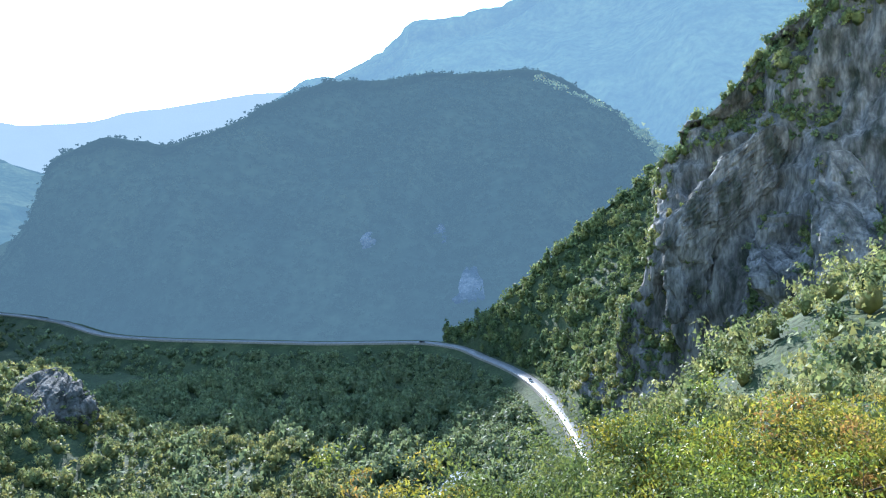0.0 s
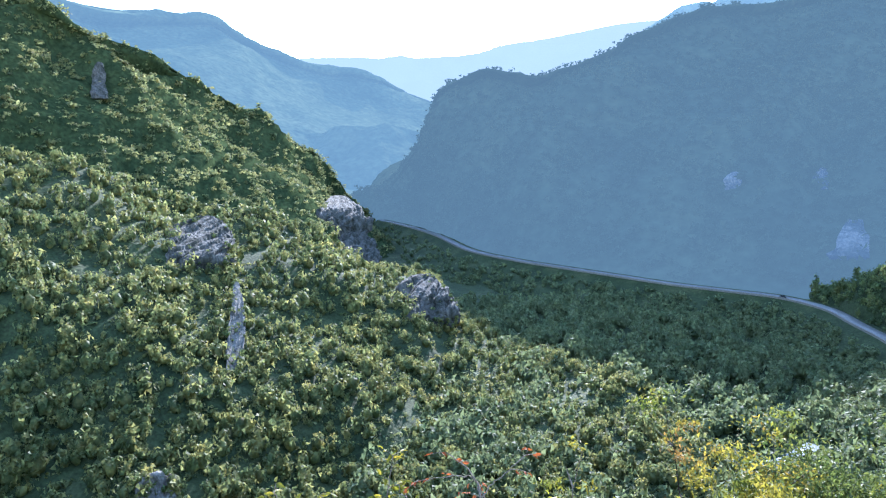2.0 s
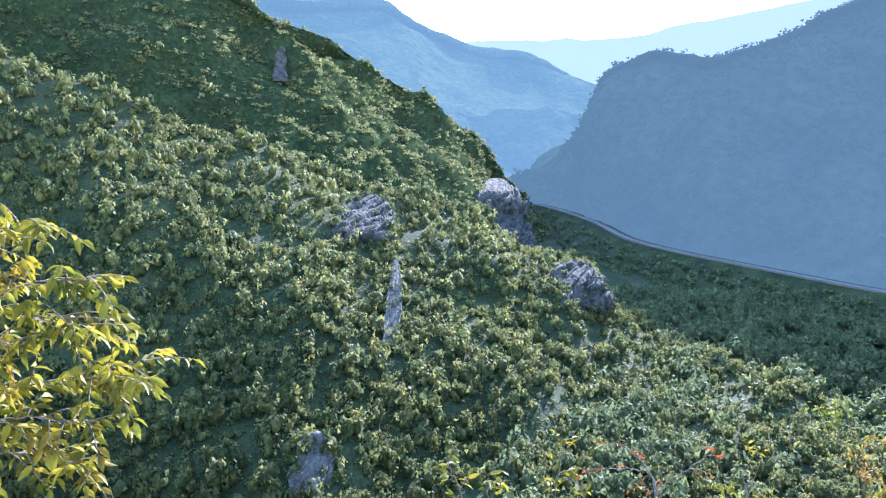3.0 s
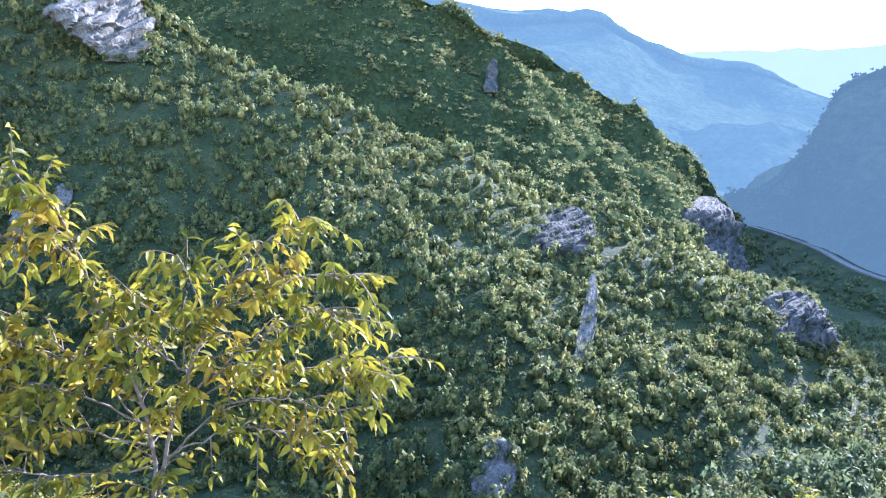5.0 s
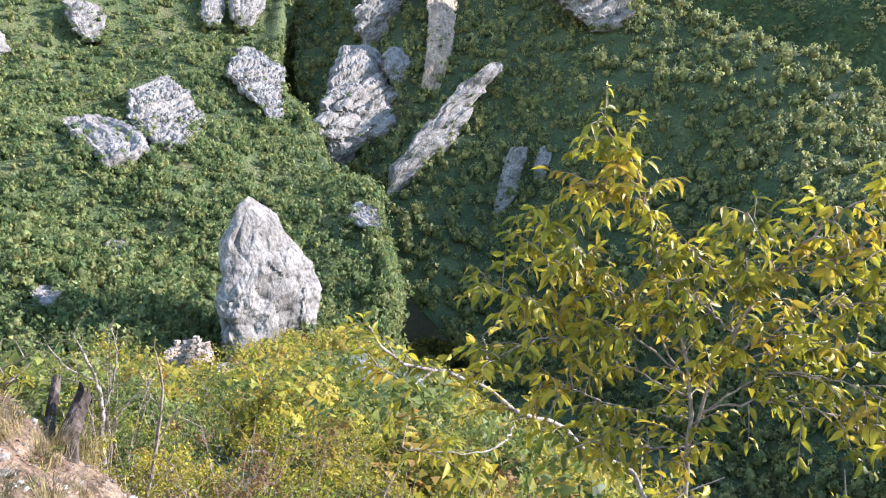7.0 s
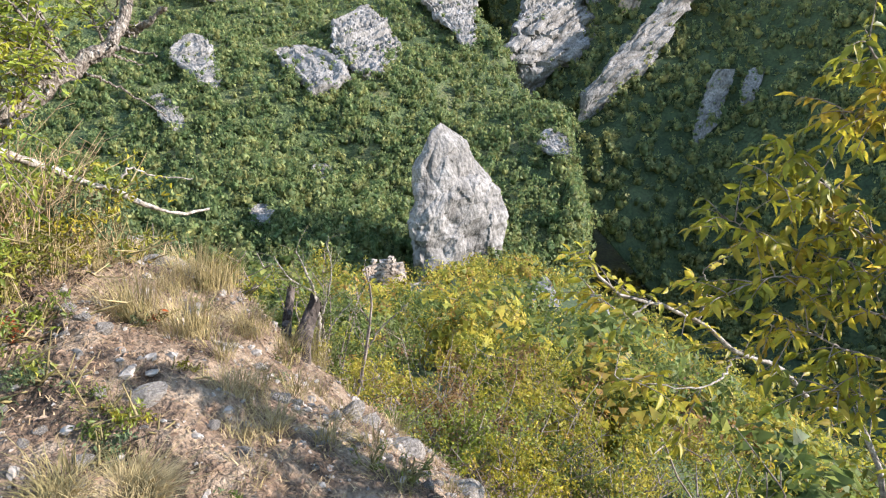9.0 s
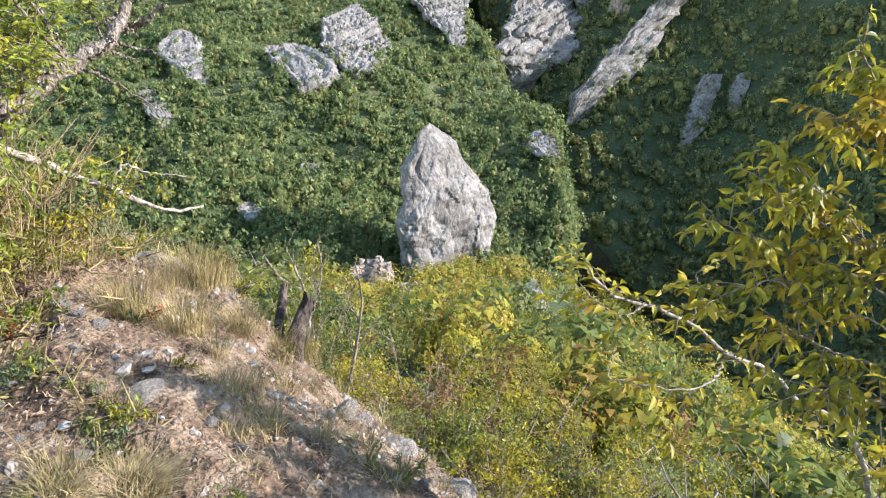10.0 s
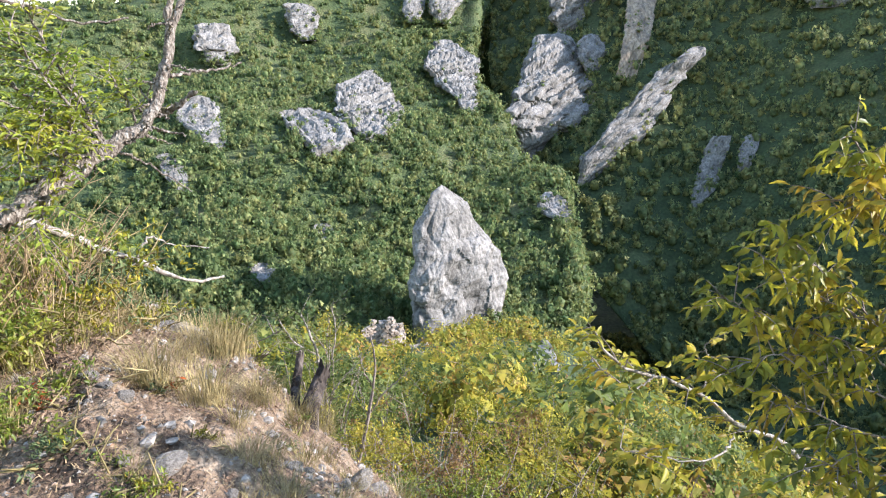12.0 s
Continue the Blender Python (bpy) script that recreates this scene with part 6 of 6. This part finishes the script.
def thatch(count, a0, a1, r0, r1, length, rise, material, label, seed):
    """Dry stalks lying and leaning on the soil, in loose drifts."""
    q = np.random.default_rng(seed)
    a, r = q.uniform(a0, a1, count), np.sqrt(q.uniform(r0 ** 2, r1 ** 2, count))
    x, y = -np.sin(np.radians(a)) * r, np.cos(np.radians(a)) * r
    drift = fbm(np.stack([x * 1.7, y * 1.7, np.zeros(count)], 1), 2, seed) + q.normal(size=count) * 0.25 > 0.0
    x, y, m = x[drift], y[drift], int(drift.sum())
    z = np.concatenate([near_part[np.argmin((near_part[None, :, 0] - x[i:i + 200, None]) ** 2 + (near_part[None, :, 1] - y[i:i + 200, None]) ** 2, axis=1), 2] for i in range(0, m, 200)])
    way = q.uniform(0, 2 * np.pi, m)
    size = q.uniform(0.4, 1.1, m) * length
    d = np.stack([np.cos(way) * size, np.sin(way) * size, q.uniform(0.1, 1.0, m) * rise * size], 1)
    base = np.stack([x, y, z + 0.004], 1)
    wide = np.stack([-np.sin(way), np.cos(way), np.full(m, 0.4)], 1) * 0.0016
    bend = base + d * 0.55 + np.array((0, 0, 1)) * (0.12 * size)[:, None]
    v = np.stack([base - wide, base + wide, bend - wide, bend + wide, base + d], 1).reshape(-1, 3)
    f = (np.array([(0, 1, 3), (0, 3, 2), (2, 3, 4)])[None] + (np.arange(m) * 5)[:, None, None]).reshape(-1, 3)
    return mesh_thing("dry_thatch", v, f, material, label, "dry grass", "stuff", smooth=False)


STRAW = material("brown_straw", [(0.13, 0.085, 0.045), (0.24, 0.165, 0.085), (0.36, 0.27, 0.15)], 5.0, 3, fine=30.0, roughness=0.8)
thatch(16000, 108, 152, 1.5, 5.6, 0.045, 0.35, STRAW, "brown dead grass and stalks matted on the soil", 811)
thatch(2600, 134, 152, 3.2, 5.4, 0.16, 1.4, STRAW, "rust-brown dry grass standing between the shrubs", 812)
for k, (a, r, n, tall) in enumerate([(141.5, 3.7, 34, 0.62), (144.0, 3.9, 30, 0.7), (139.6, 4.2, 30, 0.55), (146.5, 3.6, 26, 0.6), (137.4, 4.4, 22, 0.4)]):
    q = np.random.default_rng(830 + k)
    x, y, _ = Z(a, r, 0)
    z = ground_at(x, y)
    stalks = []
    for j in range(n):
        lean = q.normal(size=2) * 0.3 + (0.1, 0.18)
        h = tall * q.uniform(0.5, 1.05)
        foot = np.array((x, y, z - 0.03)) + np.append(q.normal(size=2) * 0.09, 0)
        path = spline([tuple(foot), tuple(foot + (lean[0] * h * 0.35, lean[1] * h * 0.35, h * 0.55)), tuple(foot + (lean[0] * h, lean[1] * h, h))], 7)
        stalks.append(tube(path, np.linspace(0.0032, 0.0014, 7), 4))
        for c in path[3:6]:
            side = q.normal(size=3) * (0.07, 0.07, 0.04) + (0, 0, 0.06)
            stalks.append(tube(np.array([c, c + side * 0.6, c + side]), [0.0018, 0.0014, 0.001], 3))
    v, f = joined(stalks)
    mesh_thing("dry_brush", v, f, STRAW, "tangle of dry orange-brown stalks on the knoll", "dry plant", "", "dry brush on the knoll")

# ---- ruin and cars ----
ruin = empty("stone_ruin", "crumbling round stone wall on the near ridge", "ruin")
rx, ry, _ = Z(115.6, 69, 0)
rz = math.tan(radians(-21.0)) * 69
bricks = []
g = np.random.default_rng(88)
cube = np.array([(x, y, z) for x in (-1, 1) for y in (-1, 1) for z in (-1, 1)], float)
cube_f = np.array([(0, 1, 3, 2), (4, 6, 7, 5), (0, 4, 5, 1), (2, 3, 7, 6), (0, 2, 6, 4), (1, 5, 7, 3)])
for row in range(-3, 13):
    for k in range(26):
        t = k / 26 * 2 * np.pi + 0.12 * (row % 2)
        tall = 4.0 + 1.5 * math.cos(t - 3.6) + 8.0 * max(0.0, math.cos(t - 0.6)) ** 5
        if row > tall + g.uniform(-0.8, 0.8):
            continue
        c = np.array((1.9 * math.cos(t), 1.9 * math.sin(t), row * 0.27))
        q = cube * (0.22, 0.26, 0.128) * g.uniform(0.72, 1.15, 3) * (1 + 0.14 * g.normal(size=(8, 1)))
        q = np.stack([-q[:, 0] * math.sin(t) + q[:, 1] * math.cos(t), q[:, 0] * math.cos(t) + q[:, 1] * math.sin(t), q[:, 2]], 1) + c + g.normal(size=3) * 0.05
        bricks.append((q + (rx, ry, rz), cube_f))
v, f = joined(bricks)
mesh_thing("masonry", v, f, RUIN_STONE, "", "", "stuff", smooth=False, parent=ruin)


spots = scatter(rings, 60000, lambda p, r: (np.abs(bearing(p) - 113.9) < 1.9) & (np.abs(np.hypot(p[:, 0], p[:, 1]) - 61) < 8), 94, 0.6, 0.85)[:500]
rubble(spots, 0.1 + 0.3 * np.random.default_rng(95).random(len(spots)) ** 2, RUIN_STONE, "pale fallen stones spilling below the ruined wall", 96)


def car(k, paint, label):
    at = line[k]
    d = line[k + 1] - line[k]
    thing = empty("car", label, "car", "cars on the road", tuple(at + (0, 0, 0.16)))
    thing.rotation_euler = (0, 0, math.atan2(d[1], d[0]))
    bm = bmesh.new()
    for sx, sy, sz, cx, cz in ((4.2, 1.75, 0.62, 0, 0.62),):
        bmesh.ops.create_cube(bm, size=1, matrix=Matrix.Translation((cx, -1.9, cz)) @ Matrix.Diagonal((sx, sy, sz, 1)))
    bmesh.ops.bevel(bm, geom=bm.edges[:], offset=0.14, segments=2, affect="EDGES")
    part("body", bm, paint, thing)
    bm = bmesh.new()
    bmesh.ops.create_cube(bm, size=1, matrix=Matrix.Translation((-0.2, -1.9, 1.18)) @ Matrix.Diagonal((2.3, 1.5, 0.55, 1)))
    for q in bm.verts:
        if q.co.z > 1.2:
            q.co.x = -0.2 + (q.co.x + 0.2) * 0.68
    bmesh.ops.bevel(bm, geom=bm.edges[:], offset=0.07, segments=2, affect="EDGES")
    part("cabin", bm, GLASS, thing, "dark glazed car cabin")
    for wx in (-1.3, 1.3):
        for wy in (-2.7, -1.1):
            bm = bmesh.new()
            bmesh.ops.create_cone(bm, cap_ends=True, segments=16, radius1=0.32, radius2=0.32, depth=0.22, matrix=Matrix.Translation((wx, wy, 0.32)) @ Matrix.Rotation(math.pi / 2, 4, "X"))
            wheel = part("wheel", bm, RUBBER, thing)
            bm = bmesh.new()
            bmesh.ops.create_cone(bm, cap_ends=True, segments=12, radius1=0.2, radius2=0.2, depth=0.24, matrix=Matrix.Translation((wx, wy, 0.32)) @ Matrix.Rotation(math.pi / 2, 4, "X"))
            part("rim", bm, CAR_LIGHT, wheel, "silver wheel rim")


car(120, CAR_PAINT, "dark car driving on the valley road")
car(172, CAR_LIGHT, "silver car driving on the sunny bend")
